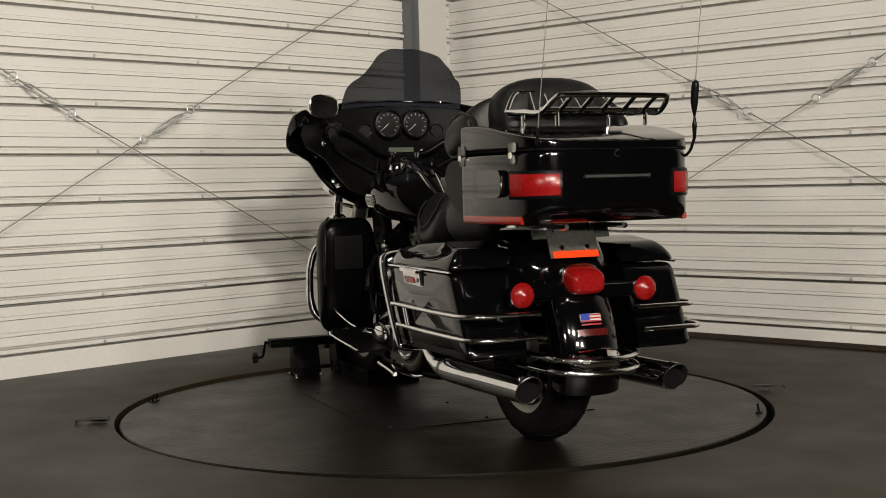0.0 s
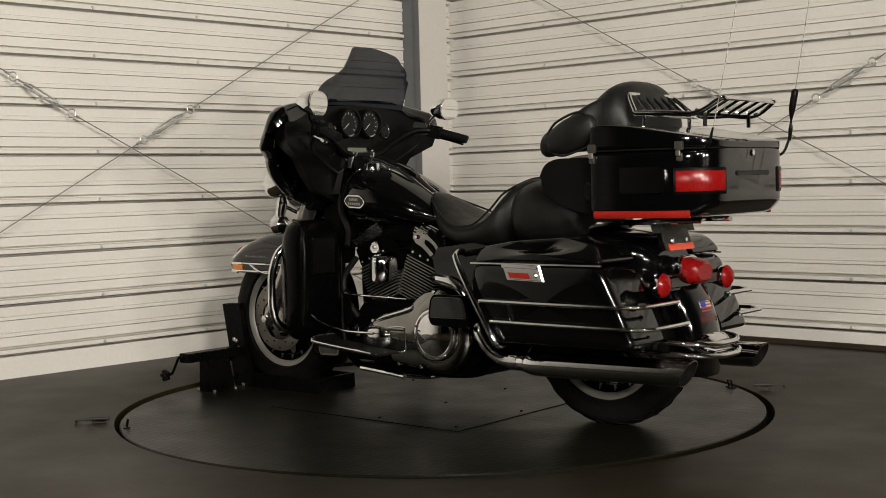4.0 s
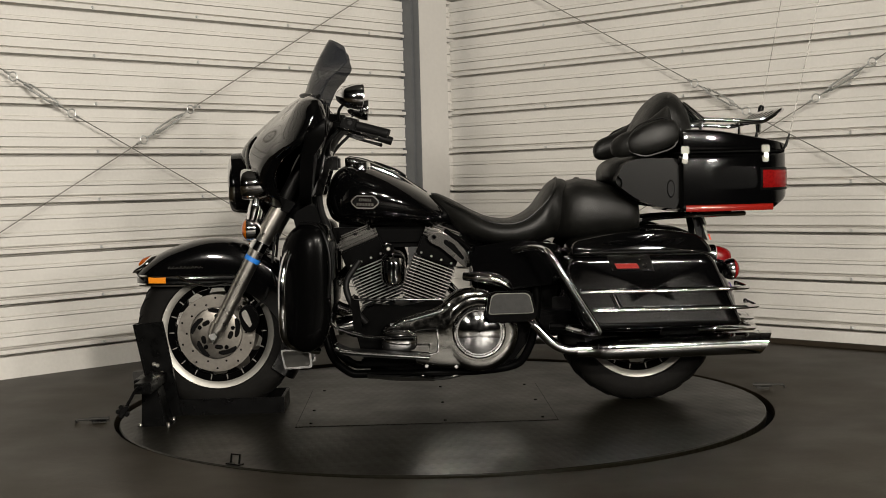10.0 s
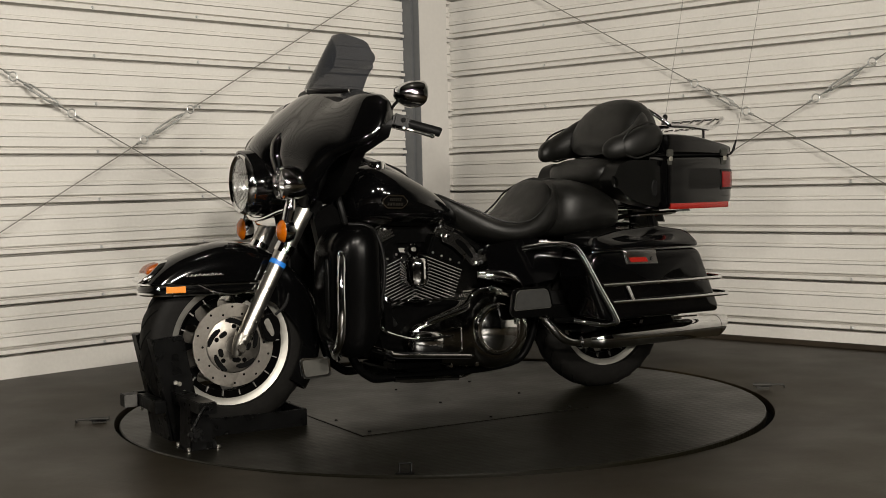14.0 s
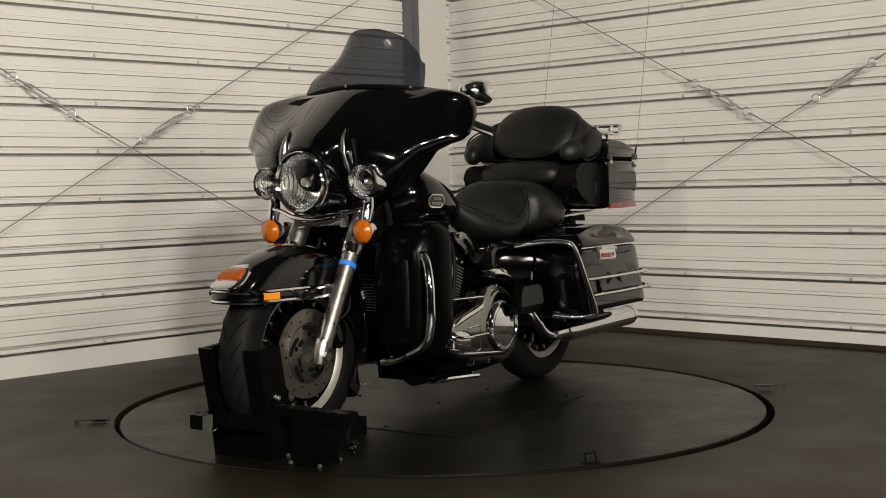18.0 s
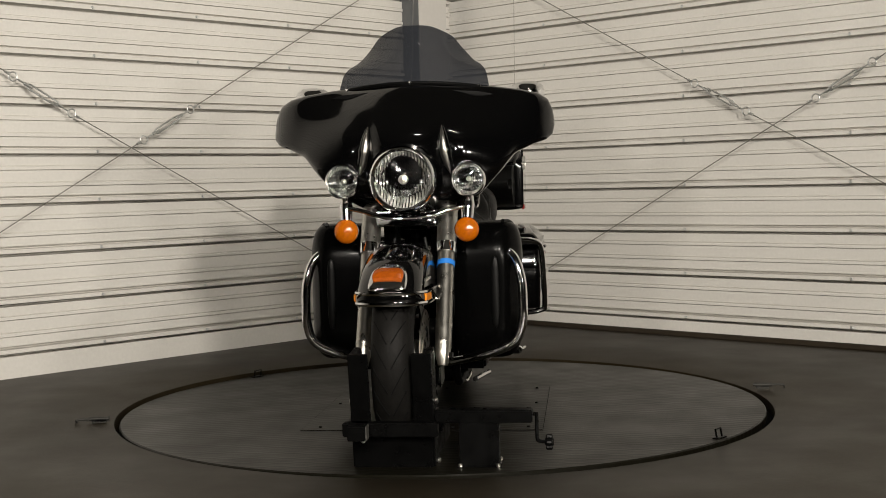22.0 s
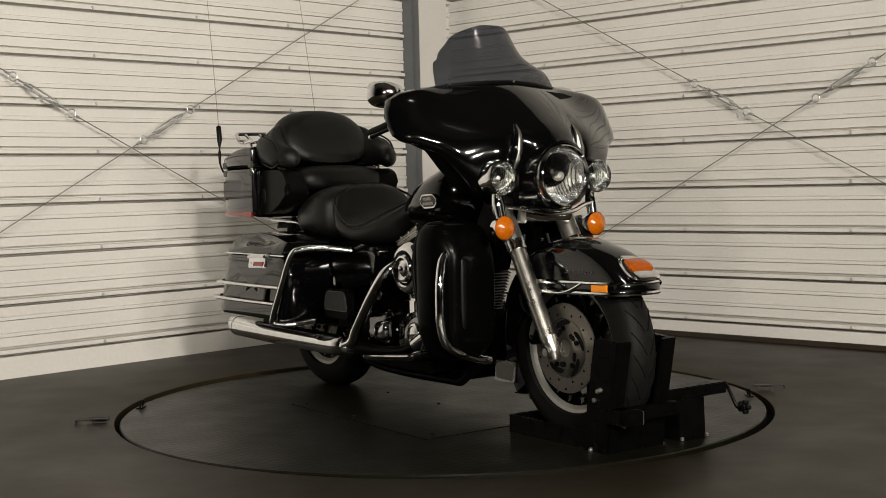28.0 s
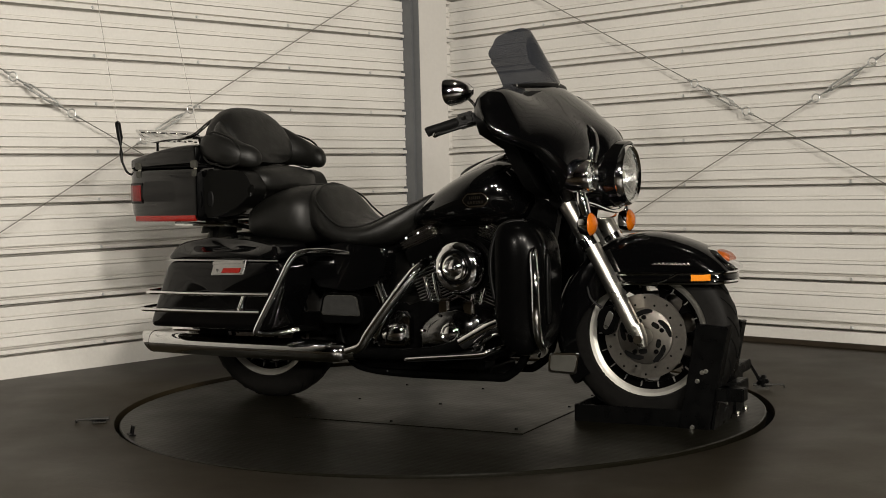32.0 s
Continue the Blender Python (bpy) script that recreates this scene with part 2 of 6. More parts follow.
def rounded(outline, r=0.02, seg=4):
    """Round the corners of a 2D outline."""
    out = []
    n = len(outline)
    for i in range(n):
        p, a, b = Vector(outline[i]), Vector(outline[i - 1]), Vector(outline[(i + 1) % n])
        da, db = a - p, b - p
        k = min(r, da.length * 0.45, db.length * 0.45)
        s, e = p + da.normalized() * k, p + db.normalized() * k
        for j in range(seg + 1):
            t = j / seg
            q = s * (1 - t) ** 2 + p * 2 * t * (1 - t) + e * t * t
            out.append((q.x, q.y))
    return out


# ---- the room: two ribbed white panel walls that meet behind the turntable ----
ROOM = pose(0, 0, 0, 0, 0, 46)
XW, YW, FAR, TOP = 2.245, 2.035, -9.5, 4.8


def rib_profile(first, pitch):
    """(depth towards the room, height) along the sheet."""
    pts = [(0.0, 0.0)]
    z = first
    # half foot, half crest, depth, widths of the slots under and over the rib, their depths
    # the slots are added to draw each rib's shaded edges as dark lines
    minor = (0.0084, 0.0074, 0.0050, 0.0030, 0.0036, 0.011, 0.0050)
    ribs = ((0.0108, 0.0088, 0.012, 0.0135, 0.0125, 0.060, 0.0300), minor, minor)
    while z < TOP - 0.05:
        for k, (w, c, d, low, high, deep, over) in enumerate(ribs):
            m = z + pitch * k / 3
            if m - w > 0.02 and m + w < TOP - 0.02:
                pts += [(0, m - w - low), (-deep, m - w - low + 0.0004), (-deep, m - w - 0.0004), (0, m - w), (d, m - c), (d, m + c),
                        (0, m + w), (-over, m + w + 0.0004), (-over, m + w + high - 0.0004), (0, m + w + high)]
        z += pitch
    return pts + [(0.0, TOP)]


def panel_wall(name, first, pitch, along, label):
    """The sheet runs along local x; the room lies to its negative y."""
    bm = bmesh.new()
    pts = rib_profile(first, pitch)
    a = [bm.verts.new((along[0], -d, z)) for d, z in pts]
    b = [bm.verts.new((along[1], -d, z)) for d, z in pts]
    for i in range(len(pts) - 1):
        bm.faces.new((a[i], b[i], b[i + 1], a[i + 1]))
    back = [bm.verts.new((x, 0.12, z)) for x in along for z in (0, TOP)]
    bm.faces.new((back[0], back[1], back[3], back[2]))
    bm.faces.new([a[-1], b[-1], back[3], back[1]])
    me = mesh_of(bm, name, PANEL, 15)
    return tagged(new(name, me), label, "wall", kind="structure")


wall_left = panel_wall("wall_left", 0.123, 0.2269, (FAR, XW + 0.1), "white ribbed metal panel wall with screws")
wall_left.matrix_basis = ROOM @ pose(0, YW, 0)
wall_right = panel_wall("wall_right", 0.104, 0.2327, (-YW - 0.1, -FAR), "white ribbed metal panel wall in softer light")
wall_right.matrix_basis = ROOM @ pose(XW, 0, 0, 0, 0, -90)

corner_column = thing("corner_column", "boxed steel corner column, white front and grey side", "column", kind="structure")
corner_column.matrix_basis = ROOM
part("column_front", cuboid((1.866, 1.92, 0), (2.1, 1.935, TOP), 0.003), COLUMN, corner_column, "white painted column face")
part("column_side", cuboid((1.86, 1.9205, 0), (1.866, YW + 0.02, TOP), 0.001), COLUMN_GREY, corner_column, "grey column side, darker than the front")
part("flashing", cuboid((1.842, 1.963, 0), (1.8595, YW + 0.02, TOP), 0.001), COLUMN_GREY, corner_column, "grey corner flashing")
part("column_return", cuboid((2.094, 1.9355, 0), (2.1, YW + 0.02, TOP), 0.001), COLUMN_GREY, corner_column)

# this baseboard is the contact shadow under the wall, put into colour
shade_strip = tagged(new("baseboard", mesh_of(cuboid((XW - 0.016, FAR, 0.0), (XW, 1.9, 0.026), 0.003), "baseboard", SHADE_BROWN)),
                    "thin dark strip for the contact shadow under the panel wall", "baseboard", kind="structure")
shade_strip.matrix_basis = ROOM
# unseen walls and ceiling, added so chrome and gloss black reflect darkness
for name, lo, hi in (("wall_back_1", (FAR - 0.15, FAR, 0), (FAR, YW + 0.1, TOP)), ("wall_back_2", (FAR, FAR - 0.15, 0), (XW + 0.1, FAR, TOP))):
    tagged(new(name, mesh_of(cuboid(lo, hi), name, HALL_DARK)), "unseen near-black wall behind the camera that stands in for the dark hall", "wall", kind="structure").matrix_basis = ROOM
tagged(new("ceiling", mesh_of(cuboid((FAR - 0.15, FAR - 0.15, TOP), (XW + 0.12, YW + 0.12, TOP + 0.1)), "ceiling", CEIL)),
       "unseen dark ceiling, added to close the room", "ceiling", kind="structure").matrix_basis = ROOM


def floor_ring():
    bm = bmesh.new()
    n = 128
    rows = [[], [], [], [], []]
    for k in range(n):
        a = 2 * math.pi * k / n
        c, s = math.cos(a), math.sin(a)
        lift = -0.006 + 0.011 * math.cos(a - radians(130))
        r = 1.234 + 0.006 * math.cos(a)
        rows[0].append((r * c, r * s, -0.06))
        rows[1].append((r * c, r * s, lift - 0.002))
        rows[2].append(((r + 0.003) * c, (r + 0.003) * s, lift))
        rows[3].append((1.75 * c, 1.75 * s, 0))
        q = 12 / max(abs(c), abs(s))
        rows[4].append((q * c, q * s, 0))
    ring_rows(rows, cap=False, bm=bm)
    return bm


floor = tagged(new("floor", mesh_of(floor_ring(), "floor", FLOOR)), "dark brown rubbery floor with scuffs", "floor", kind="structure")
pit = tagged(new("pit_floor", mesh_of(cuboid((-1.3, -1.3, -0.1), (1.3, 1.3, -0.06)), "pit_floor", PIT)), "dark pit under the turntable", "pit", kind="structure")

# floor stops beside the turntable


def floor_stop(m):
    o = thing("floor_stop", "small steel stop bolt lying at the turntable edge", "bolt", "floor stops")
    o.matrix_basis = m
    part("plate", cuboid((0, -0.016, 0.0), (0.05, 0.016, 0.004), 0.001), DUSTY, o)
    part("sleeve", tube([(-0.012, 0, 0.013), (0.062, 0, 0.013)], 0.0075, 12, 1), DUSTY, o)
    part("rod", tube([(0.05, 0, 0.013), (0.1, 0, 0.013), (0.106, 0, 0.010), (0.107, -0.012, 0.004)], 0.004, 8, 4), DUSTY, o, "bent steel rod")
    part("spring", tube([(0.0, 0.014, 0.010), (0.05, 0.014, 0.010)], 0.0035, 8, 1), STEEL_BLACK, o)
    return o


floor_stop(pose(-1.228, -0.262, 0, 0, 0, 188))
floor_stop(pose(1.245, 0.146, 0, 0, 0, -8))

# ---- cross cables with turnbuckles on both walls ----


def link_ring(at, d, parent, r=0.020):
    d = Vector(d).normalized()
    side = d.cross(Vector((0, 1, 0))).normalized()
    pts = [Vector(at) + (d * math.cos(a) + side * math.sin(a)) * r for a in [2 * math.pi * k / 18 for k in range(19)]]
    return part("ring", tube(pts, 0.0035, 8, 1), GALV, parent)


def brace_cable(m, p0, p1, r0, r1):
    """A cable in local x, z that carries a turnbuckle between the rings r0 and r1."""
    o = thing("brace_cable", "steel cross-bracing cable with a galvanised turnbuckle", "cable", "wall cross bracing")
    o.matrix_basis = m
    p0, p1, r0, r1 = (Vector((q[0], 0, q[1])) for q in (p0, p1, r0, r1))
    d = (r1 - r0).normalized()
    part("cable", tube([p0, r0 - d * 0.02], 0.0027, 8, 1), CABLE, o)
    part("cable", tube([r1 + d * 0.02, p1], 0.0027, 8, 1), CABLE, o)
    link_ring(r0, d, o)
    link_ring(r1, d, o)
    side = d.cross(Vector((0, 1, 0))).normalized()
    length = (r1 - r0).length
    a, b = r0 + d * 0.02, r1 - d * 0.02
    part("threaded_eye", tube([a, a + d * length * 0.26], 0.0042, 8, 1), GALV, o)
    part("threaded_eye", tube([b, b - d * length * 0.26], 0.0042, 8, 1), GALV, o)
    s0, s1 = r0 + d * length * 0.22, r1 - d * length * 0.22
    bm = bmesh.new()
    for k in (-1, 1):
        tube([s0, s0 + d * 0.015 + side * k * 0.011, s1 - d * 0.015 + side * k * 0.011, s1], 0.0046, 8, 1, bm=bm)
    for q in (s0, s1):
        tube([q - d * 0.012, q + d * 0.012], 0.008, 10, 1, bm=bm)
    part("turnbuckle_body", bm, GALV, o)
    for q, e in ((r0, -1), (r1, 1)):
        c = q + d * e * 0.032
        part("ferrule", tube([c - d * 0.012, c + d * 0.012], 0.0068, 8, 1), GALV, o)
    return o


LEFT = ROOM @ pose(0, YW - 0.07, 0)
brace_cable(LEFT, (-2.4, 2.330), (1.84, 0.085), (-0.68, 1.363), (-0.394, 1.205))
brace_cable(LEFT @ pose(0, -0.012, 0), (-2.0, 0.0), (1.85, 2.115), (-0.017, 1.085), (0.26, 1.239))
RIGHT = ROOM @ pose(XW - 0.07, 0, 0, 0, 0, -90)
brace_cable(RIGHT, (-1.9, 2.222), (2.3, 0.0), (-0.245, 1.322), (0.052, 1.163))
brace_cable(RIGHT @ pose(0, -0.012, 0), (-1.88, 0.0), (2.0, 2.03), (0.436, 1.204), (0.721, 1.353))

# ---- turntable, with its hatch and tie-down loops ----
turntable = thing("turntable", "round dark steel turntable set flush in the floor", "turntable")
part("deck", lathe([(0.001, 0.0), (1.206, 0.0), (1.210, -0.004), (1.210, -0.03), (0.001, -0.03)], 128, "z"), TABLE, turntable)
part("hatch_plate", cuboid((-0.40, -0.44, 0.0005), (0.53, 0.40, 0.003), 0.001), TABLE, turntable)
for lo, hi in (((-0.402, -0.4418), (0.532, -0.4402)), ((-0.402, 0.4002), (0.532, 0.4018)), ((-0.4018, -0.4402), (-0.4002, 0.4002)), ((0.5302, -0.4402), (0.5318, 0.4002))):
    part("hatch_seam", cuboid((*lo, 0.0003), (*hi, 0.0012)), PIT, turntable, "dark seam round the hatch")
bolt_mesh = None
for x, y in ((0.488, 0.087), (0.48, -0.38), (0.0, -0.40), (-0.35, -0.40), (0.0, -0.019), (0.48, 0.35), (-0.35, 0.35), (0.0, 0.36), (-0.36, -0.02)):
    bolt = part("bolt", lathe([(0.0005, 0.005), (0.004, 0.005), (0.006, 0.002), (0.006, 0.0)], 10, "z"), STEEL_BLACK, turntable, m=pose(x, y, 0.003)) if bolt_mesh is None else again(bolt_mesh, turntable, pose(x, y, 0.003))
    bolt_mesh = bolt_mesh or bolt


def tie_loop(angle):
    bm = tube([(0, -0.017, 0), (-0.006, -0.017, 0.03), (-0.006, 0.017, 0.03), (0, 0.017, 0)], 0.0035, 8, 1)
    cuboid((-0.012, -0.028, 0.0), (0.012, 0.028, 0.004), 0.001, bm=bm)
    part("tie_down_loop", bm, STEEL_BLACK, turntable, "small black folding tie-down loop", pose(0, 0, 0, 0, 0, angle) @ pose(1.185, 0, 0))


tie_loop(55.8)
tie_loop(231.0)

# ---- wheel chock that holds the front wheel ----
wheel_chock = thing("wheel_chock", "black steel motorcycle wheel chock with a crank handle", "wheel chock")
for s in (-1, 1):
    part("tray_rail", cuboid((0.60, s * 0.112 - 0.004, 0.002), (1.06, s * 0.112 + 0.004, 0.066), 0.002), STEEL_BLACK, wheel_chock)
    part("upright", slab([(1.152, 0.354), (1.046, 0.363), (0.981, 0.0), (1.083, 0.0)], s * 0.112 - 0.012, s * 0.112 + 0.012, 0.003), STEEL_BLACK, wheel_chock)
    part("flange", slab([(1.156, 0.354), (1.146, 0.356), (1.077, 0.0), (1.087, 0.0)], s * 0.095 - 0.03, s * 0.095 + 0.03, 0.002), STEEL_BLACK, wheel_chock)
    for x, z in ((1.067, 0.20), (1.080, 0.205), (1.03, 0.012), (1.05, 0.17)):
        part("bolt", lathe(disc_profile(0.008, 0, 0.01), 10, "y"), BOLT, wheel_chock, "zinc bolt head", pose(x, s * 0.124, z, 0, 0, 0 if s > 0 else 180))
part("tray_floor", cuboid((0.60, -0.108, 0.0035), (1.06, 0.108, 0.010)), STEEL_BLACK, wheel_chock)
part("ramp_lip", cuboid((0.60, -0.11, 0.010), (0.612, 0.11, 0.066), 0.002), STEEL_BLACK, wheel_chock)
part("front_plate", slab([(1.092, 0.0), (1.10, 0.0), (1.118, 0.135), (1.110, 0.135)], -0.118, 0.118, 0.002), STEEL_BLACK, wheel_chock)
part("cross_beam", cuboid((1.035, 0.125, 0.138), (1.095, 0.418, 0.176), 0.003), STEEL_BLACK, wheel_chock)
part("front_stub", cuboid((1.09, -0.122, 0.105), (1.205, -0.068, 0.150), 0.003), STEEL_BLACK, wheel_chock, "")
# thin plate, paler than the stub it sits on
part("stub_cap", cuboid((1.160, -0.0675, 0.106), (1.204, -0.064, 0.149), 0.001), PALE_CAP, wheel_chock, "grey tube end")
part("front_bar", cuboid((1.118, -0.145, 0.108), (1.156, 0.140, 0.150), 0.003), STEEL_BLACK, wheel_chock, "black clamp bar across the front")
part("foot_box", slab([(1.0, 0.0), (1.095, 0.0), (1.09, 0.137), (1.035, 0.137)], 0.197, 0.317, 0.003), STEEL_BLACK, wheel_chock)
part("foot_plate", cuboid((0.99, 0.19, 0.002), (1.11, 0.324, 0.007), 0.001), STEEL_BLACK, wheel_chock)
for x, y in ((1.0, 0.2), (1.1, 0.2), (1.0, 0.314), (1.1, 0.314)):
    part("foot_bolt", lathe(disc_profile(0.007, 0, 0.012), 8, "z"), BOLT, wheel_chock, m=pose(x, y, 0.005))
crank = part("crank_arm", tube([(1.07, 0.41, 0.160), (1.07, 0.428, 0.160), (1.085, 0.43, 0.158), (1.12, 0.432, 0.10), (1.125, 0.44, 0.09), (1.125, 0.465, 0.088)], 0.006, 8, 3), STEEL_BLACK, wheel_chock)
bm = lathe(disc_profile(0.014, 0, 0.026, 0.004), 14, "y")
for k in range(5):
    a = 2 * math.pi * k / 5
    lathe(disc_profile(0.009, 0.003, 0.023, 0.003), 8, "y", (0.016 * math.cos(a), 0, 0.016 * math.sin(a)), bm=bm)
part("knob", bm, SATIN, crank, "black star-shaped knob", pose(1.125, 0.455, 0.088))
part("lock_pin", tube([(1.095, -0.10, 0.10), (1.13, -0.10, 0.10), (1.14, -0.085, 0.09), (1.13, -0.075, 0.10)], 0.003, 6, 3), BOLT, wheel_chock)

# ---- the motorcycle: x forward, y to its own left, z up ----
motorcycle = thing("motorcycle", "gloss black touring motorcycle held upright in the wheel chock", "motorcycle")
SIDES = (1, -1)


def both(name, bm_of, material, parent=None, label="", sharp=38):
    """The same part on the left and the right; bm_of(s) with s = 1 for the left."""
    return [part(name, bm_of(s), material, parent or motorcycle, label, sharp=sharp) for s in SIDES]


# wheels
FX, FZ, RX, RZ = 0.852, 0.294, -0.755, 0.294


def tyre_bm(width, outer=0.309):
    w = width / 2
    prof = []
    for k in range(21):
        a = math.pi * (k / 20)
        y = -math.cos(a) * w * (1.0 if 3 < k < 17 else 0.98)
        r = 0.219 + (outer - 0.219) * (math.sin(a) ** 0.55)
        prof.append((r, y))
    bm = lathe([(0.213, -w * 0.72)] + prof + [(0.213, w * 0.72)], 72, "y")
    return bm


def groove_bm(width, s, outer=0.309):
    bm = bmesh.new()
    for k in range(26):
        a0 = 2 * math.pi * k / 26
        pts = []
        for j in range(6):
            a = a0 + 0.05 * j
            y = s * (0.006 + 0.0085 * j) * width / 0.13
            r = 0.219 + (outer - 0.219) * (max(0.0, 1 - (y / (width / 2)) ** 2) ** 0.275) + 0.0006
            pts.append((r * math.cos(a), y, r * math.sin(a)))
        tube(pts, 0.0022, 4, 1, bm=bm)
    return bm


def rim_bm(w):
    return lathe([(0.203, -w), (0.216, -w - 0.004), (0.219, -w), (0.214, -w + 0.006), (0.196, -w + 0.012), (0.182, -w + 0.03), (0.180, 0),
                  (0.182, w - 0.03), (0.196, w - 0.012), (0.214, w - 0.006), (0.219, w), (0.216, w + 0.004), (0.203, w), (0.190, w - 0.008), (0.172, w - 0.028),
                  (0.170, 0), (0.172, -w + 0.028), (0.190, -w + 0.008), (0.203, -w)], 72, "y")


def spoke_bm():
    """One cast spoke that widens towards the rim."""
    rows = []
    for r, wd, th in ((0.045, 0.026, 0.022), (0.09, 0.018, 0.016), (0.135, 0.018, 0.013), (0.152, 0.030, 0.014), (0.166, 0.060, 0.016)):
        rows.append([(r, y, q) for q, y in ((-wd / 2, -th), (wd / 2, -th), (wd / 2, th), (-wd / 2, th))])
    return ring_rows(rows)


def rotor_bm():
    """A floating disc: outer band and inner carrier."""
    bm = lathe([(0.099, -0.0025), (0.147, -0.0025), (0.147, 0.0025), (0.099, 0.0025), (0.099, -0.0025)], 60, "y")
    return lathe([(0.028, -0.005), (0.093, -0.005), (0.097, -0.003), (0.097, 0.003), (0.093, 0.005), (0.028, 0.005), (0.028, -0.005)], 60, "y", bm=bm)


def slot_bm(r0, r1, span):
    """A curved slot, flattened to an inlay."""
    pts = [((r0 + (r1 - r0) * k / 5) * math.cos(span * k / 5), 0, (r0 + (r1 - r0) * k / 5) * math.sin(span * k / 5)) for k in range(6)]
    bm = tube(pts, [0.004, 0.0088, 0.0088, 0.0088, 0.0088, 0.004], 8, 3)
    for v in bm.verts:
        v.co.y *= 0.1
    return bm


def wheel(name, x, z, tyre_width, rotors, label):
    rim = part(name, rim_bm(tyre_width / 2 - 0.018), RIM, motorcycle, label, pose(x, 0, z), sharp=30)
    part("tyre", tyre_bm(tyre_width), TYRE, rim, "worn black rubber tyre")
    for s in SIDES:
        part("tread", groove_bm(tyre_width, s), PIT, rim)
    sp = None
    for k in range(10):
        m = pose(0, 0, 0, 0, 36 * k, 0)
        sp = again(sp, rim, m) if sp else part("spoke", spoke_bm(), ENGINE, rim, "black cast spoke", m)
    w = tyre_width / 2 - 0.018
    for s in SIDES:
        part("rim_well", lathe([(0.168, s * (w - 0.036)), (0.169, s * (w - 0.026)), (0.178, s * (w - 0.021)), (0.189, s * (w - 0.006)), (0.191, s * (w - 0.008)), (0.178, s * (w - 0.04)), (0.168, s * (w - 0.036))], 60, "y"), ENGINE, rim, "black painted inner rim")
    part("hub", lathe([(0.001, -0.075), (0.030, -0.075), (0.034, -0.06), (0.052, -0.045), (0.052, 0.045), (0.034, 0.06), (0.030, 0.075), (0.001, 0.075)], 32, "y"), ALU, rim)
    for s in rotors:
        r = part("brake_disc", rotor_bm(), ROTOR, rim, "slotted steel brake disc", pose(0, s * 0.072, 0))
        long_slot = short_slot = None
        for k in range(5):
            m = pose(0, s * 0.0055, 0, 0, -72 * k, 0)
            long_slot = again(long_slot, r, m) if long_slot else part("disc_slot", slot_bm(0.092, 0.074, 0.86), PIT, r, "curved disc slot", m)
            m = pose(0, s * 0.0055, 0, 0, -72 * k - 30, 0)
            short_slot = again(short_slot, r, m) if short_slot else part("disc_slot", slot_bm(0.058, 0.050, 0.55), PIT, r, "", m)
            a = radians(72 * k + 20)
            part("disc_bolt", lathe(disc_profile(0.0085, 0, s * 0.009), 8, "y"), ENGINE, r, m=pose(0.066 * math.cos(a), 0, 0.066 * math.sin(a)))
        hole = None
        for k in range(20):
            a = radians(18 * k)
            m = pose((0.134 if k % 2 else 0.112) * math.cos(a), s * 0.0026, (0.134 if k % 2 else 0.112) * math.sin(a))
            hole = again(hole, r, m) if hole else part("disc_hole", lathe([(0.0003, s * 0.0006), (0.0042, s * 0.0006), (0.0042, 0)], 10, "y"), PIT, r, m=m)
    pin = None
    for k in range(18):
        a = radians(20 * k)
        for s in SIDES:
            m = pose(0.178 * math.cos(a), s * (tyre_width / 2 - 0.034), 0.178 * math.sin(a), 0, 90 - math.degrees(a), 0)
            pin = again(pin, rim, m) if pin else part("rim_stud", cuboid((-0.0018, -0.005, -0.012), (0.0018, 0.005, 0.013)), FIN, rim, m=m)
    return rim


wheel("front_wheel", FX, FZ, 0.130, (1, -1), "cast aluminium front wheel with twin discs")
wheel("rear_wheel", RX, RZ, 0.140, (-1,), "cast aluminium rear wheel")

# fork
for s in SIDES:
    y = s * 0.128
    leg = part("fork_slider", tube([(0.838, y, 0.315), (0.70, y, 0.575), (0.668, y, 0.632)], [0.027, 0.0285, 0.0295], 20, 4), ALU, motorcycle, "polished fork slider")
    part("axle_clamp", tube([(0.862, y, 0.262), (0.852, y, 0.295), (0.835, y, 0.335)], [0.016, 0.024, 0.027], 16, 3), ALU, leg)
    part("axle_nut", lathe(disc_profile(0.017, 0, 0.016), 6, "y"), CHROME, leg, m=pose(FX, y + (0.018 if s > 0 else -0.034), FZ - 0.004))
    part("fork_shroud", tube([(0.670, y, 0.628), (0.585, y, 0.775)], 0.033, 20, 1), ALU, leg, "polished upper fork cover")
    part("dust_cap", tube([(0.682, y, 0.607), (0.664, y, 0.638)], 0.0345, 20, 1), CHROME, leg)
    part("upper_tube", tube([(0.60, y, 0.75), (0.47, y, 0.98)], 0.026, 16, 1), SATIN, leg)
    cal = part("brake_caliper", slab(rounded([(0.745, 0.30), (0.765, 0.37), (0.735, 0.405), (0.695, 0.385), (0.685, 0.33), (0.71, 0.295)], 0.018), s * 0.062, s * 0.108, 0.004), ENGINE, motorcycle, "black brake caliper")
    part("caliper_badge", slab(rounded([(0.742, 0.345), (0.752, 0.372), (0.735, 0.385), (0.722, 0.36), (0.712, 0.325), (0.722, 0.315)], 0.009), s * 0.1085, s * 0.1125, 0.001), ALU, cal, "pale caliper badge")
    part("caliper_bolt", lathe(disc_profile(0.008, 0, 0.012), 8, "y"), CHROME, cal, m=pose(0.755, s * 0.105 - 0.006, 0.392))
    part("brake_hose", tube([(0.70, s * 0.09, 0.39), (0.66, s * 0.10, 0.43), (0.64, s * 0.08, 0.52), (0.62, s * 0.05, 0.66)], 0.005, 8, 6), RUBBER, cal)
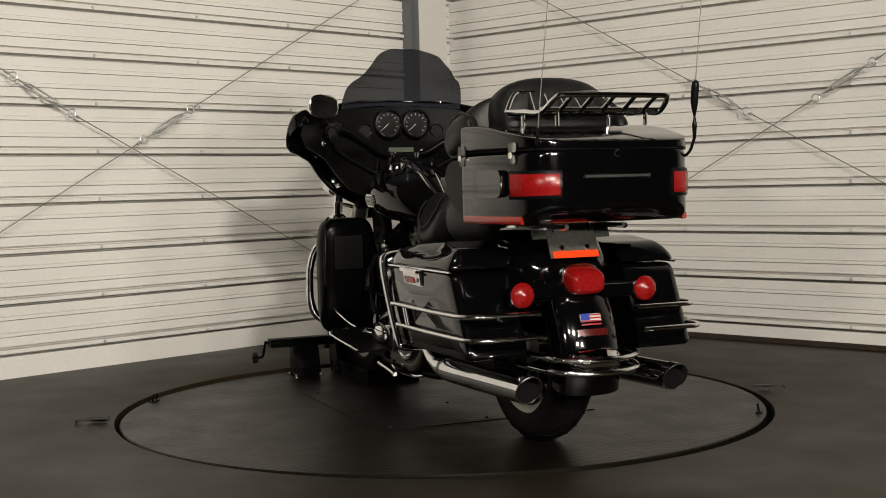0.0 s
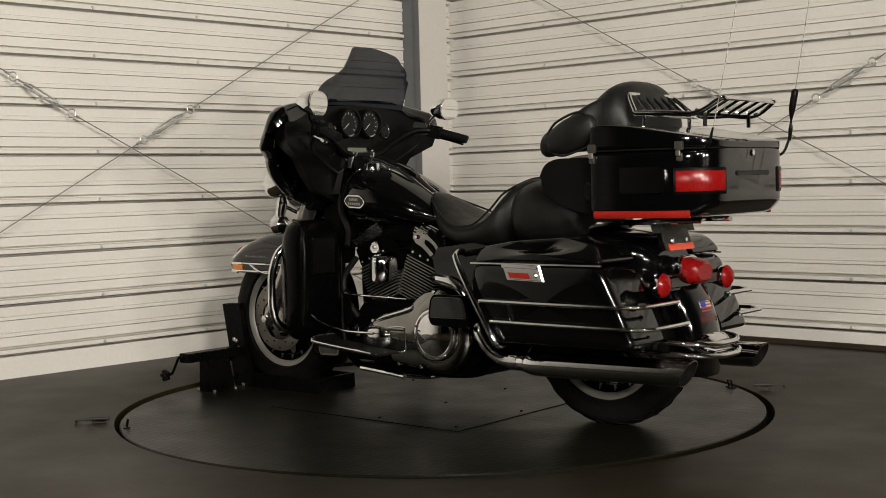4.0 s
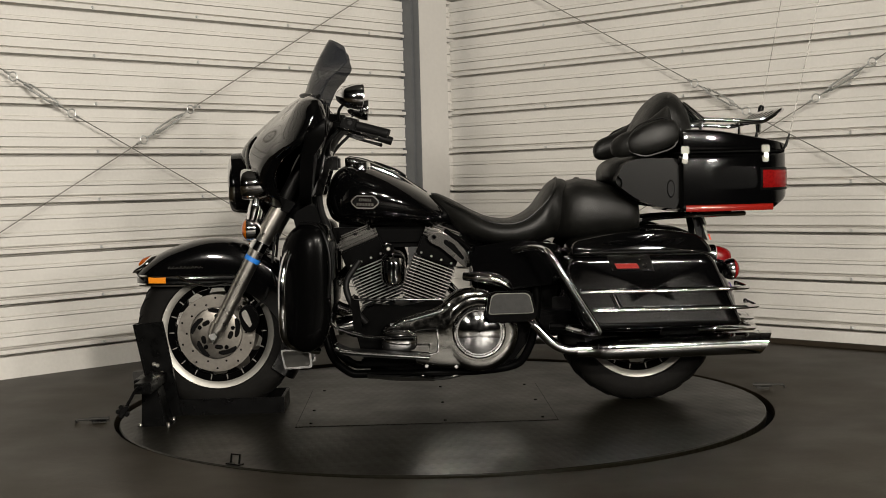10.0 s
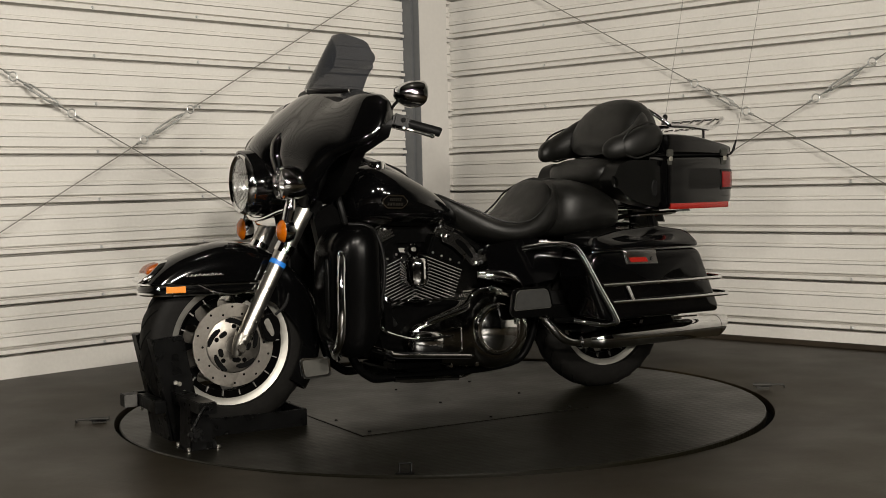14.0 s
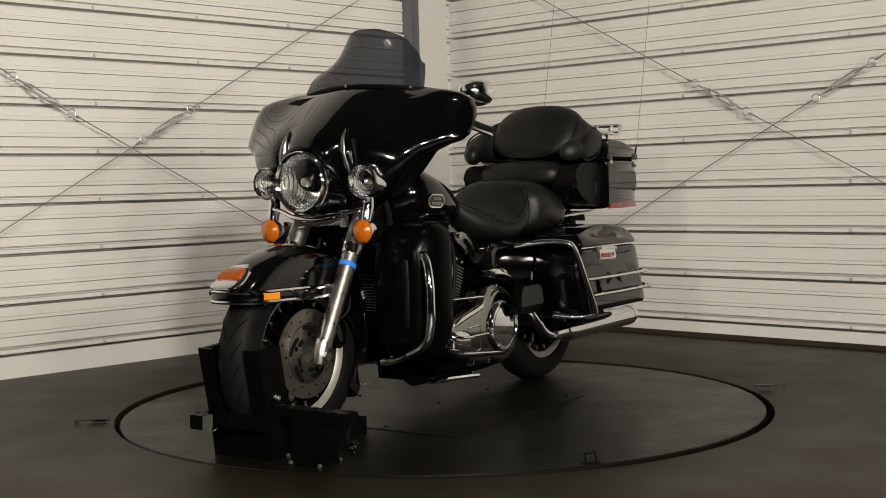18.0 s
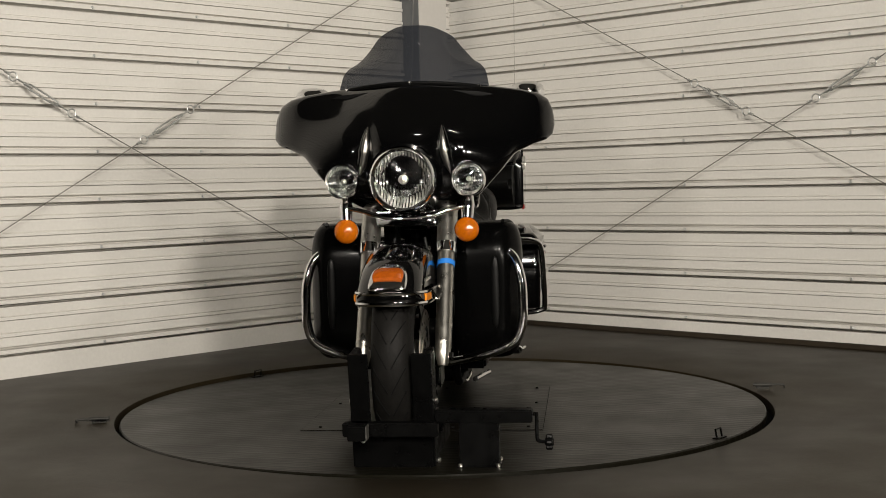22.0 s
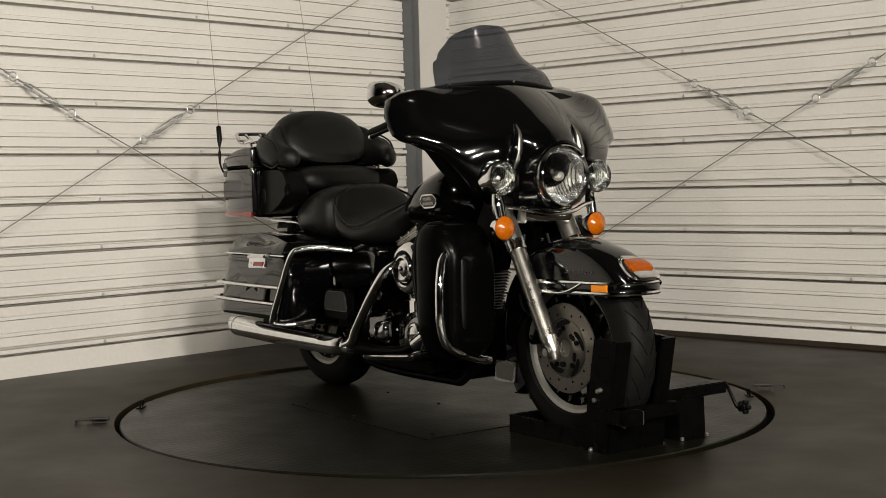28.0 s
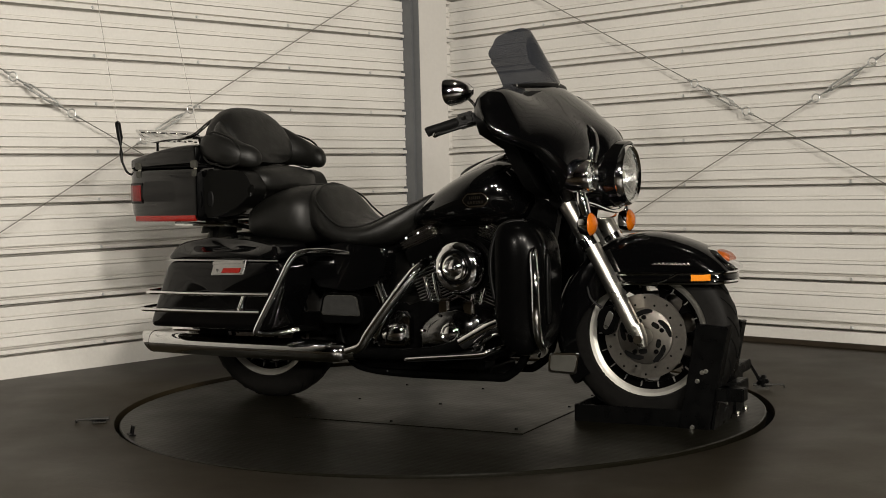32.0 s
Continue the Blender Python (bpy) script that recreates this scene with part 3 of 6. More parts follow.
part("fork_tape", tube([(0.705, 0.128, 0.566), (0.696, 0.128, 0.581)], 0.0302, 20, 1), BLUE, motorcycle, "strip of blue tape round the fork leg")
for s in SIDES:
    part("nacelle_strip", slab(rounded([(0.408, 0.948), (0.390, 0.945), (0.432, 0.806), (0.476, 0.806)], 0.006), s * 0.112, s * 0.120, 0.002), CHROME, motorcycle, "chrome strip behind the fairing")
part("triple_clamp", slab(rounded([(0.56, 0.74), (0.64, 0.78), (0.62, 0.82), (0.53, 0.78)], 0.01), -0.16, 0.16, 0.004), ENGINE, motorcycle)
part("steering_neck", tube([(0.56, 0, 0.72), (0.44, 0, 0.95)], 0.04, 20, 1), ENGINE, motorcycle)

# front fender: an arched, deeply drawn shell


def fender_bm(cx, cz, arc, r, half, skirt, steps=36, thick=0.004, lip=0.0):
    rows = []
    for k in range(steps + 1):
        f = k / steps
        a = radians(arc[0] + (arc[1] - arc[0]) * f)
        rr = r(f) if callable(r) else r
        sk = skirt(f) if callable(skirt) else skirt
        hw = half(f) if callable(half) else half
        row = []
        cs = [(-hw, rr - sk - 0.035), (-hw, rr - sk * 0.6 - 0.02)] + [(hw * -math.cos(math.pi * j / 16), rr - 0.055 + 0.055 * math.sin(math.pi * j / 16) ** 0.8) for j in range(1, 16)] + [(hw, rr - sk * 0.6 - 0.02), (hw, rr - sk - 0.035)]
        for y, q in cs:
            row.append((cx + q * math.cos(a), y, cz + q * math.sin(a)))
        rows.append(row)
    bm = ring_rows(rows, closed=False)
    bmesh.ops.recalc_face_normals(bm, faces=bm.faces)
    bmesh.ops.solidify(bm, geom=bm.faces[:], thickness=thick)
    return bm


fender = part("front_fender", fender_bm(FX, FZ, (38, 214), lambda f: 0.349 + 0.012 * math.cos(math.pi * (f - 0.28)) + 0.028 * max(0, 0.18 - f) / 0.18,
              lambda f: 0.098 - 0.018 * max(0, f - 0.6) / 0.4, lambda f: 0.06 + 0.075 * math.sin(math.pi * min(1, f / 0.8))), PAINT, motorcycle, "deep gloss black front fender", sharp=50)


def fender_trim(z0, z1, grow=0.0):
    """A chrome strip that wraps round the fender's nose and runs back along both sides."""
    bm = bmesh.new()
    path = [(0.73, 0.104), (0.90, 0.110), (1.02, 0.110), (1.085, 0.104), (1.125, 0.085), (1.148, 0.045), (1.155, 0.0)]
    path = path + [(x, -y) for x, y in path[-2::-1]]
    pts = spline([(x + grow * (x > 1.0), y * (1 + grow * 3), 0) for x, y in path], 5)
    rows = []
    for q in pts:
        drop = 0.006 * (1.155 - q.x) / 0.4
        n = Vector((max(0, q.x - 1.05) * 8, q.y * 8, 0)).normalized() * 0.004
        rows.append([(q.x, q.y, z0 - drop), (q.x + n.x, q.y + n.y, z0 - drop), (q.x + n.x * 1.5, q.y + n.y * 1.5, (z0 + z1) / 2 - drop), (q.x + n.x, q.y + n.y, z1 - drop), (q.x, q.y, z1 - drop)])
    return ring_rows(rows, bm=bm)


part("upper_trim", fender_trim(0.512, 0.523), CHROME, fender, "chrome fender trim strip")
part("lower_trim", fender_trim(0.480, 0.491), CHROME, fender, "chrome fender trim strip")
part("side_band", fender_trim(0.4905, 0.5125, -0.003), PAINT, fender)
lamp = part("fender_lamp_base", eggs([(1.06, 0.045, 0.53, 0.60), (1.10, 0.055, 0.528, 0.592), (1.135, 0.058, 0.526, 0.562), (1.160, 0.055, 0.525, 0.545), (1.168, 0.04, 0.526, 0.536)], n=3), CHROME, fender, "chrome fender lamp base")
part("fender_lamp_lens", eggs([(1.075, 0.03, 0.57, 0.596), (1.10, 0.044, 0.562, 0.592), (1.128, 0.047, 0.556, 0.582), (1.142, 0.044, 0.553, 0.566)], n=3.2), AMBER_DARK, lamp, "amber fender lamp lens")
for s in SIDES:
    bm = slab([(1.094, 0.4915), (1.029, 0.490), (1.029, 0.5115), (1.094, 0.513)], s * 0.104, s * 0.1175, 0.002)
    for v in bm.verts:
        v.co.y -= s * max(0, v.co.x - 1.035) * 0.12
    part("side_reflector", bm, AMBER_FLAT, fender, "amber side reflector")
    script = bmesh.new()
    for k in range(9):
        x = 1.02 - k * 0.0145
        tube([(x, s * 0.1015, 0.543 + 0.0015 * (k % 2)), (x - 0.0045, s * 0.1015, 0.553 - 0.002 * (k % 3)), (x - 0.0085, s * 0.1015, 0.544), (x - 0.0145, s * 0.1015, 0.5445)], 0.0008, 5, 3, bm=script)
    part("script_emblem", script, ALU, fender, "pale script emblem")
    part("fender_bracket", tube([(0.985, s * 0.112, 0.516), (0.93, s * 0.118, 0.49), (0.87, s * 0.12, 0.478), (0.80, s * 0.12, 0.485)], 0.005, 8, 5), CHROME, fender)
flap = part("mud_flap", slab(rounded([(0.606, 0.221), (0.502, 0.219), (0.498, 0.160), (0.596, 0.155)], 0.012), -0.085, 0.085, 0.006), SATIN, fender, "black mud flap with grey edge")
for s in SIDES:
    part("flap_plate", slab(rounded([(0.611, 0.226), (0.496, 0.224), (0.491, 0.153), (0.598, 0.149)], 0.012), s * 0.086, s * 0.090, 0.001), CHROME, flap, "chrome flap edge")
    part("flap_pad", slab(rounded([(0.604, 0.219), (0.504, 0.217), (0.500, 0.162), (0.592, 0.158)], 0.01), s * 0.0905, s * 0.0925, 0.001), PALE_PAD, flap)

# ---- batwing fairing ----
TOP_EDGE = [(0, 1.188), (0.15, 1.186), (0.266, 1.172), (0.36, 1.156), (0.412, 1.143), (0.445, 1.122), (0.461, 1.085), (0.466, 1.045)]
BOT_EDGE = [(0, 0.735), (0.10, 0.742), (0.17, 0.765), (0.235, 0.80), (0.30, 0.876), (0.345, 0.938), (0.40, 0.966), (0.44, 0.980), (0.460, 1.0), (0.466, 1.030)]
XC = [(0.735, 0.645), (0.80, 0.70), (0.86, 0.735), (0.93, 0.75), (0.98, 0.742), (1.02, 0.715), (1.06, 0.672), (1.10, 0.625), (1.15, 0.56), (1.19, 0.498)]


def interp(table, v):
    return float(np.interp(v, [a for a, _ in table], [b for _, b in table]))


XC_SMOOTH = [(p.x, p.y) for p in spline([(z, x, 0) for z, x in XC], 8)]


def ease(v):
    v = min(1.0, max(0.0, v))
    return v * v * (3 - 2 * v)


def fairing_x(y, z):
    a = abs(y)
    x = interp(XC_SMOOTH, z) - (0.46 + 0.04 * ease((z - 1.08) / 0.09)) * (math.sqrt(a * a + 0.010) - 0.1)
    # hollow between the lamp housing and the wings
    x -= 0.030 * math.exp(-((a - 0.13) / 0.035) ** 2) * math.exp(-((z - 0.92) / 0.09) ** 2)
    return x


def fairing_bm():
    """Flat at the lamp, swelling into rounded lobes at the wings; the outline rolls back all round."""
    bm = bmesh.new()
    rows = []
    nv = 36
    ys = [0.466 * math.sin(math.pi / 2 * k / 48) for k in range(-48, 49)]
    for y in ys:
        a = abs(y)
        y *= 1 + 0.045 * ease((a - 0.15) / 0.25)
        zt, zb = interp(TOP_EDGE, a), interp(BOT_EDGE, a)
        half, mid = (zt - zb) / 2, (zt + zb) / 2
        wing = ease((a - 0.20) / 0.20)
        blunt = math.sqrt(max(0.0, 1 - (max(0, a - 0.38) / 0.0862) ** 2))
        row = []
        for j in range(nv + 1):
            v = 0.5 - 0.5 * math.cos(math.pi * j / nv)
            z = zb + (zt - zb) * v
            x = fairing_x(y, z + (1.05 - z) * 0.55 * wing)
            up, down = (1 - v) * (zt - zb), v * (zt - zb)
            drop = 0.0
            for gap, reach, depth in ((up, 0.03, 0.012), (down, 0.045, 0.045)):
                e = min(1.0, max(0.0, 1 - gap / reach))
                drop = max(drop, depth * (1 - math.sqrt(1 - e * e)))
            q = 2 * v - 1
            lobe = 0.055 * (1 - max(0, 1 - abs(q) ** 4.5) ** (1 / 4.5)) * blunt + 0.055 * (1 - blunt)
            x -= drop * (1 - wing) + lobe * wing
            row.append((x, y, z))
        # the back of the lobe
        for k in range(1, 6):
            f = radians(14 * k)
            back, inner = (0.004 + 0.030 * wing * blunt) * math.sin(f), half * wing * (1 - math.cos(f))
            row.insert(0, (row[k - 1][0] - back, y * (1 - 0.02 * wing * math.sin(f)), zb + inner))
            row.append((row[-k][0] - back, y * (1 - 0.02 * wing * math.sin(f)), zt - inner))
        rows.append(row)
    ring_rows(rows, closed=False, bm=bm)
    bmesh.ops.recalc_face_normals(bm, faces=bm.faces)
    bmesh.ops.solidify(bm, geom=bm.faces[:], thickness=0.005)
    return bm


fairing = part("fairing", fairing_bm(), PAINT, motorcycle, "gloss black batwing fairing", sharp=60)
# headlamp housing with a brow
rows = []
for x, r, lift in ((0.60, 0.135, 0.0), (0.655, 0.128, 0.0), (0.705, 0.120, 0.0), (0.743, 0.1145, 0.0), (0.761, 0.113, 0.0), (0.763, 0.104, 0.0)):
    rows.append([(x + 0.020 * max(0, math.sin(a)) * (x > 0.74), r * math.cos(a), 0.855 + r * math.sin(a) * (1.04 if math.sin(a) > 0 else 0.98)) for a in [2 * math.pi * k / 48 for k in range(48)]])
part("lamp_housing", ring_rows(rows, cap=False), PAINT, fairing, "gloss black headlamp housing")


def lamp_parts(name, centre, r, label, parent, trim=None):
    x, y, z = centre
    ring = part(name, lathe([(r * 0.86, 0.012), (r * 0.91, 0.018), (r * 0.98, 0.010), (r, -0.008), (r * 0.97, -0.03), (r * 0.84, -0.03), (r * 0.84, 0.010), (r * 0.86, 0.012)], 40, "x"), trim or CHROME, parent, label, pose(x, y, z))
    rows = []
    for k in range(-36, 37):
        yy = r * 0.85 * k / 36.5
        h = math.sqrt((r * 0.85) ** 2 - yy * yy)
        rows.append([(-0.6 * r * (1 - (yy * yy + (h * q) ** 2) / (r * 0.85) ** 2) + 0.0022 * math.cos(k * math.pi / 2) * (1 - q * q), yy, h * q) for q in [j / 12 for j in range(-12, 13)]])
    part("reflector", ring_rows(rows, closed=False), SILVER, ring, "fluted silver reflector")
    part("bulb", lathe([(0.0005, -0.008), (r * 0.13, -0.012), (r * 0.15, -0.03), (r * 0.1, -0.05)], 16, "x"), BOLT, ring, "bulb shield")
    g = part("lens", lathe([(0.0005, 0.018), (r * 0.45, 0.016), (r * 0.86, 0.008), (r * 0.86, 0.005), (r * 0.45, 0.013), (0.0005, 0.015)], 32, "x"), GLASS, ring, "clear glass lens")
    g.visible_shadow = False
    return ring


lamp_parts("headlight", (0.770, 0, 0.855), 0.110, "round chrome headlight", motorcycle)
for s in SIDES:
    lamp_parts("passing_lamp", (0.702, s * 0.208, 0.853), 0.058, "round chrome passing lamp", motorcycle)
    part("passing_lamp_shell", lathe([(0.0565, 0.0), (0.0565, -0.035), (0.045, -0.065), (0.02, -0.08), (0.0005, -0.082)], 32, "x", (0.689, s * 0.208, 0.853)), CHROME, motorcycle, "chrome lamp shell")
    part("lamp_stalk", tube([(0.672, s * 0.205, 0.80), (0.678, s * 0.203, 0.77), (0.69, s * 0.201, 0.72)], [0.016, 0.022, 0.019], 14, 3), CHROME, motorcycle)
    sig = part("turn_signal", lathe([(0.041, 0.0), (0.041, -0.012), (0.035, -0.035), (0.015, -0.048), (0.0005, -0.05)], 28, "x"), CHROME, motorcycle, "chrome turn signal bowl", pose(0.708, s * 0.200, 0.688))
    part("lens", lathe([(0.0005, 0.020), (0.020, 0.017), (0.034, 0.008), (0.040, 0.0), (0.040, -0.004)], 28, "x"), AMBER, sig, "amber turn signal lens")
part("lamp_bar", tube([(0.69, -0.205, 0.765), (0.70, -0.15, 0.755), (0.72, -0.08, 0.735), (0.725, 0.0, 0.727), (0.72, 0.08, 0.735), (0.70, 0.15, 0.755), (0.69, 0.205, 0.765)], 0.008, 10, 6), CHROME, motorcycle, "curved chrome lamp bar")
part("lamp_bar_plate", slab(rounded([(0.69, 0.70), (0.70, 0.755), (0.66, 0.76), (0.64, 0.70)], 0.01), -0.10, 0.10, 0.004), CHROME, motorcycle)
for s in SIDES:
    pts = [(fairing_x(y, z) + 0.001, s * y, z) for y, z in ((0.126, 1.030), (0.130, 0.995), (0.136, 0.950), (0.145, 0.905), (0.154, 0.872))]
    vent = part("air_vent", tube(pts, [0.002, 0.013, 0.022, 0.018, 0.003], 14, 6), PAINT, fairing, "leaf-shaped fairing vent")
    # the vent itself is black; its reflection is this added pale strip
    part("vent_glint", tube([(x + 0.008, y - s * 0.004, z) for x, y, z in pts], [0.001, 0.009, 0.0165, 0.013, 0.001], 12, 6), VENT_GLINT, vent, "pale metal strip drawn as the reflection in the black vent")

# windshield: smoked, curved, with a recurved upper lip
SHIELD = [(0, 1.392), (0.06, 1.389), (0.128, 1.360), (0.158, 1.325), (0.178, 1.303), (0.205, 1.272), (0.232, 1.254), (0.252, 1.225), (0.262, 1.178)]
SHIELD_SMOOTH = [(p.x, p.y) for p in spline([(-SHIELD[1][0], SHIELD[1][1], 0)] + [(y, z, 0) for y, z in SHIELD], 6)]
CURL = [(p.x, p.y) for p in spline([(-0.3, 1.2, 0), (0, 1.2, 0), (0.3, 1.6, 0), (0.45, 2.7, 0), (0.6, 4.0, 0), (0.86, 4.9, 0), (1.0, 4.9, 0)], 6)]
rows = []
for k in range(-30, 31):
    y = 0.262 * k / 30
    zt, zb = interp(SHIELD_SMOOTH, abs(y)), 1.168 - 0.02 * (abs(y) / 0.262) ** 2
    row = []
    for j in range(15):
        z = zb + (zt - zb) * j / 14
        f = (z - 1.168) / 0.224
        x = 0.502 - 0.055 * f - 0.045 * f * f - interp(CURL, f) * y * y
        row.append((x, y, z))
    rows.append(row)
bm = ring_rows(rows, closed=False)
bmesh.ops.recalc_face_normals(bm, faces=bm.faces)
bmesh.ops.solidify(bm, geom=bm.faces[:], thickness=0.004)
shield = part("windshield", bm, SMOKE, motorcycle, "low smoked acrylic windshield", sharp=60)
part("windshield_strip", tube([(0.508 - 1.2 * y * y, y, 1.184 - 0.018 * (abs(y) / 0.262) ** 2) for y in [0.262 * k / 6 for k in range(-6, 7)]], 0.007, 8, 3), SATIN, shield, "black rubber windshield strip")
for y in (-0.23, 0.0, 0.23):
    part("windshield_screw", lathe(disc_profile(0.006, 0, 0.006), 10, "x"), CHROME, shield, m=pose(0.513 - 1.2 * y * y, y, 1.186 - 0.014 * (abs(y) / 0.23)))

# inner fairing: instruments, radio, speakers
DASH = [(0, 1.165), (0.24, 1.150), (0.36, 1.125), (0.43, 1.09), (0.445, 1.045), (0.425, 1.0), (0.33, 0.95), (0.28, 0.885), (0.215, 0.82), (0.10, 0.775), (0, 0.77)]
bm = bmesh.new()
out = DASH + [(-y, z) for y, z in DASH[-2:0:-1]]
a = [bm.verts.new((0.462 - 0.34 * y * y + (0.02 if z < 1.0 else 0.0), y, z)) for y, z in out]
b = [bm.verts.new((0.525 - 0.30 * y * y, y * 0.97, z)) for y, z in out]
ca, cb = bm.verts.new((0.45, 0, 0.98)), bm.verts.new((0.52, 0, 0.98))
n = len(out)
for i in range(n):
    j = (i + 1) % n
    bm.faces.new((a[i], a[j], b[j], b[i]))
    bm.faces.new((ca, a[j], a[i]))
    bm.faces.new((cb, b[i], b[j]))
dash = part("inner_fairing", bm, SATIN, motorcycle, "matt black inner fairing with instruments", sharp=50)
for s in SIDES:
    part("gauge_hood", lathe([(0.060, 0.03), (0.060, -0.018), (0.054, -0.020), (0.052, 0.0), (0.052, 0.03)], 36, "x", (0.43, s * 0.061, 1.088)), SATIN, dash)
    g = part("gauge", lathe([(0.0005, -0.001), (0.050, -0.001), (0.050, 0.02)], 32, "x"), DIAL, dash, "round instrument dial", pose(0.43, s * 0.061, 1.088))
    part("gauge_ring", lathe([(0.049, -0.004), (0.053, -0.006), (0.055, 0.0), (0.049, 0.0), (0.049, -0.004)], 36, "x"), CHROME, g)
    bm = bmesh.new()
    for k in range(11):
        an = radians(-40 + 26 * k)
        c, sn = math.cos(an), math.sin(an)
        tube([(-0.003, 0.036 * c, 0.036 * sn), (-0.003, 0.044 * c, 0.044 * sn)], 0.0011, 4, 1, bm=bm)
    part("dial_marks", bm, MARK, g)
    part("needle", tube([(-0.005, 0, 0), (-0.005, 0.025, -0.022)], 0.0013, 5, 1), MARK, g)
    small = part("small_gauge", lathe([(0.0005, -0.002), (0.024, -0.002), (0.027, -0.006), (0.030, 0.0), (0.030, 0.03)], 28, "x"), DIAL, dash, "small round gauge", pose(0.437, s * 0.158, 1.060))
    part("gauge_ring", lathe([(0.024, -0.005), (0.027, -0.008), (0.029, -0.003), (0.024, -0.003), (0.024, -0.005)], 28, "x"), CHROME, small)
    low = part("small_gauge", lathe([(0.0005, -0.002), (0.022, -0.002), (0.025, -0.006), (0.028, 0.0), (0.028, 0.03)], 28, "x"), DIAL, dash, "small round gauge", pose(0.452, s * 0.145, 0.982))
    part("needle", tube([(-0.004, 0, 0), (-0.004, 0.014 * s, 0.01)], 0.001, 5, 1), MARK, low)
    part("speaker", lathe([(0.0005, -0.004), (0.05, -0.006), (0.058, -0.003), (0.060, 0.01)], 28, "x"), RUBBER, dash, "round speaker cover", pose(0.448, s * 0.285, 1.02))
    for k in range(3):
        part("radio_button", cuboid((0.440, s * (0.078 + 0.012 * (k % 2)) - 0.005, 0.966 + 0.012 * k), (0.452, s * (0.078 + 0.012 * (k % 2)) + 0.005, 0.974 + 0.012 * k), 0.001), MARK if k == 1 else SATIN, dash)
radio = part("radio", cuboid((0.444, -0.10, 0.945), (0.475, 0.10, 1.012), 0.004), SATIN, dash, "radio with a dim display")
part("display", cuboid((0.4415, -0.055, 0.958), (0.445, 0.055, 0.992), 0.001), SCREEN, radio, "grey-green radio display")

# ---- handlebar, grips, levers, mirrors ----
bar = part("handlebar", tube([(0.200, -0.372, 1.027), (0.300, -0.345, 1.055), (0.36, -0.27, 1.06), (0.40, -0.17, 1.01), (0.415, -0.08, 0.965), (0.415, 0.08, 0.965), (0.40, 0.17, 1.01), (0.36, 0.27, 1.06), (0.300, 0.345, 1.055), (0.200, 0.372, 1.027)], 0.0125, 12, 5), SATIN, motorcycle, "swept black handlebar")
for s in SIDES:
    grip = part("grip", tube([(0.176, s * 0.378, 1.018), (0.182, s * 0.3765, 1.020), (0.235, s * 0.363, 1.036), (0.285, s * 0.350, 1.050)], [0.015, 0.0175, 0.0165, 0.0175], 16, 3), RUBBER, motorcycle, "black rubber grip")
    part("switch_housing", cuboid((-0.032, -0.022, -0.026), (0.032, 0.022, 0.026), 0.008), SATIN, motorcycle, "black switch housing", pose(0.312, s * 0.341, 1.055, 0, -15, s * -15))
    part("switch_button", cuboid((-0.008, -0.028, -0.008), (0.008, 0.028, 0.008), 0.003), RUBBER, grip, m=pose(0.312, s * 0.341, 1.062))
    part("lever_bracket", cuboid((-0.020, -0.018, -0.014), (0.020, 0.018, 0.014), 0.005), SATIN, motorcycle, m=pose(0.352, s * 0.318, 1.058, 0, -10, s * -30))
    part("lever", tube([(0.352, s * 0.340, 1.045), (0.325, s * 0.372, 1.035), (0.27, s * 0.395, 1.018), (0.225, s * 0.405, 1.006)], [0.007, 0.006, 0.006, 0.008], 8, 4), CHROME if s > 0 else SATIN, motorcycle, "control lever")
    part("lever_ball", lathe([(0.0005, -0.009), (0.007, -0.006), (0.009, 0), (0.007, 0.006), (0.0005, 0.009)], 12, "x", (0.222, s * 0.4055, 1.005)), CHROME, motorcycle)
    part("reservoir", cuboid((-0.028, -0.020, -0.012), (0.028, 0.020, 0.016), 0.005), SATIN, motorcycle, m=pose(0.36, s * 0.30, 1.080, 0, -6, s * -30))
    part("control_cable", tube([(0.345, s * 0.325, 1.045), (0.40, s * 0.30, 0.99), (0.43, s * 0.20, 0.93), (0.44, s * 0.10, 0.88)], 0.006, 8, 6), RUBBER, motorcycle)
    stem = part("mirror_stem", tube([(0.352, s * 0.330, 1.070), (0.352, s * 0.352, 1.100), (0.335, s * 0.366, 1.125), (0.302, s * 0.372, 1.140)], 0.0055, 8, 5), CHROME if s < 0 else SATIN, motorcycle)
    shell = []
    for x, w, h in ((0.360, 0.004, 0.004), (0.352, 0.028, 0.018), (0.332, 0.048, 0.032), (0.304, 0.061, 0.042), (0.280, 0.066, 0.046), (0.272, 0.066, 0.046), (0.270, 0.063, 0.043)):
        shell.append(egg(x, w, -h, h, 2.7, count=28))
    mir = part("mirror", ring_rows(shell), CHROME, motorcycle, "chrome-backed rear-view mirror", pose(0, s * 0.386, 1.150, s * 4, 0, 0) @ pose(0.28, 0, 0, 0, -4, 8 + s * 5) @ pose(-0.28, 0, 0))
    part("mirror_glass", ring_rows([egg(0.2697, 0.061, -0.0415, 0.0415, 2.7, count=28), egg(0.2685, 0.060, -0.0405, 0.0405, 2.7, count=28)]), MIRROR, mir, "mirror glass")
part("ignition_block", cuboid((0.37, -0.045, 0.90), (0.43, 0.045, 0.952), 0.008), SATIN, motorcycle)
for s in SIDES:
    part("riser", tube([(0.43, s * 0.05, 0.91), (0.415, s * 0.05, 0.975)], 0.018, 12, 1), CHROME, motorcycle)

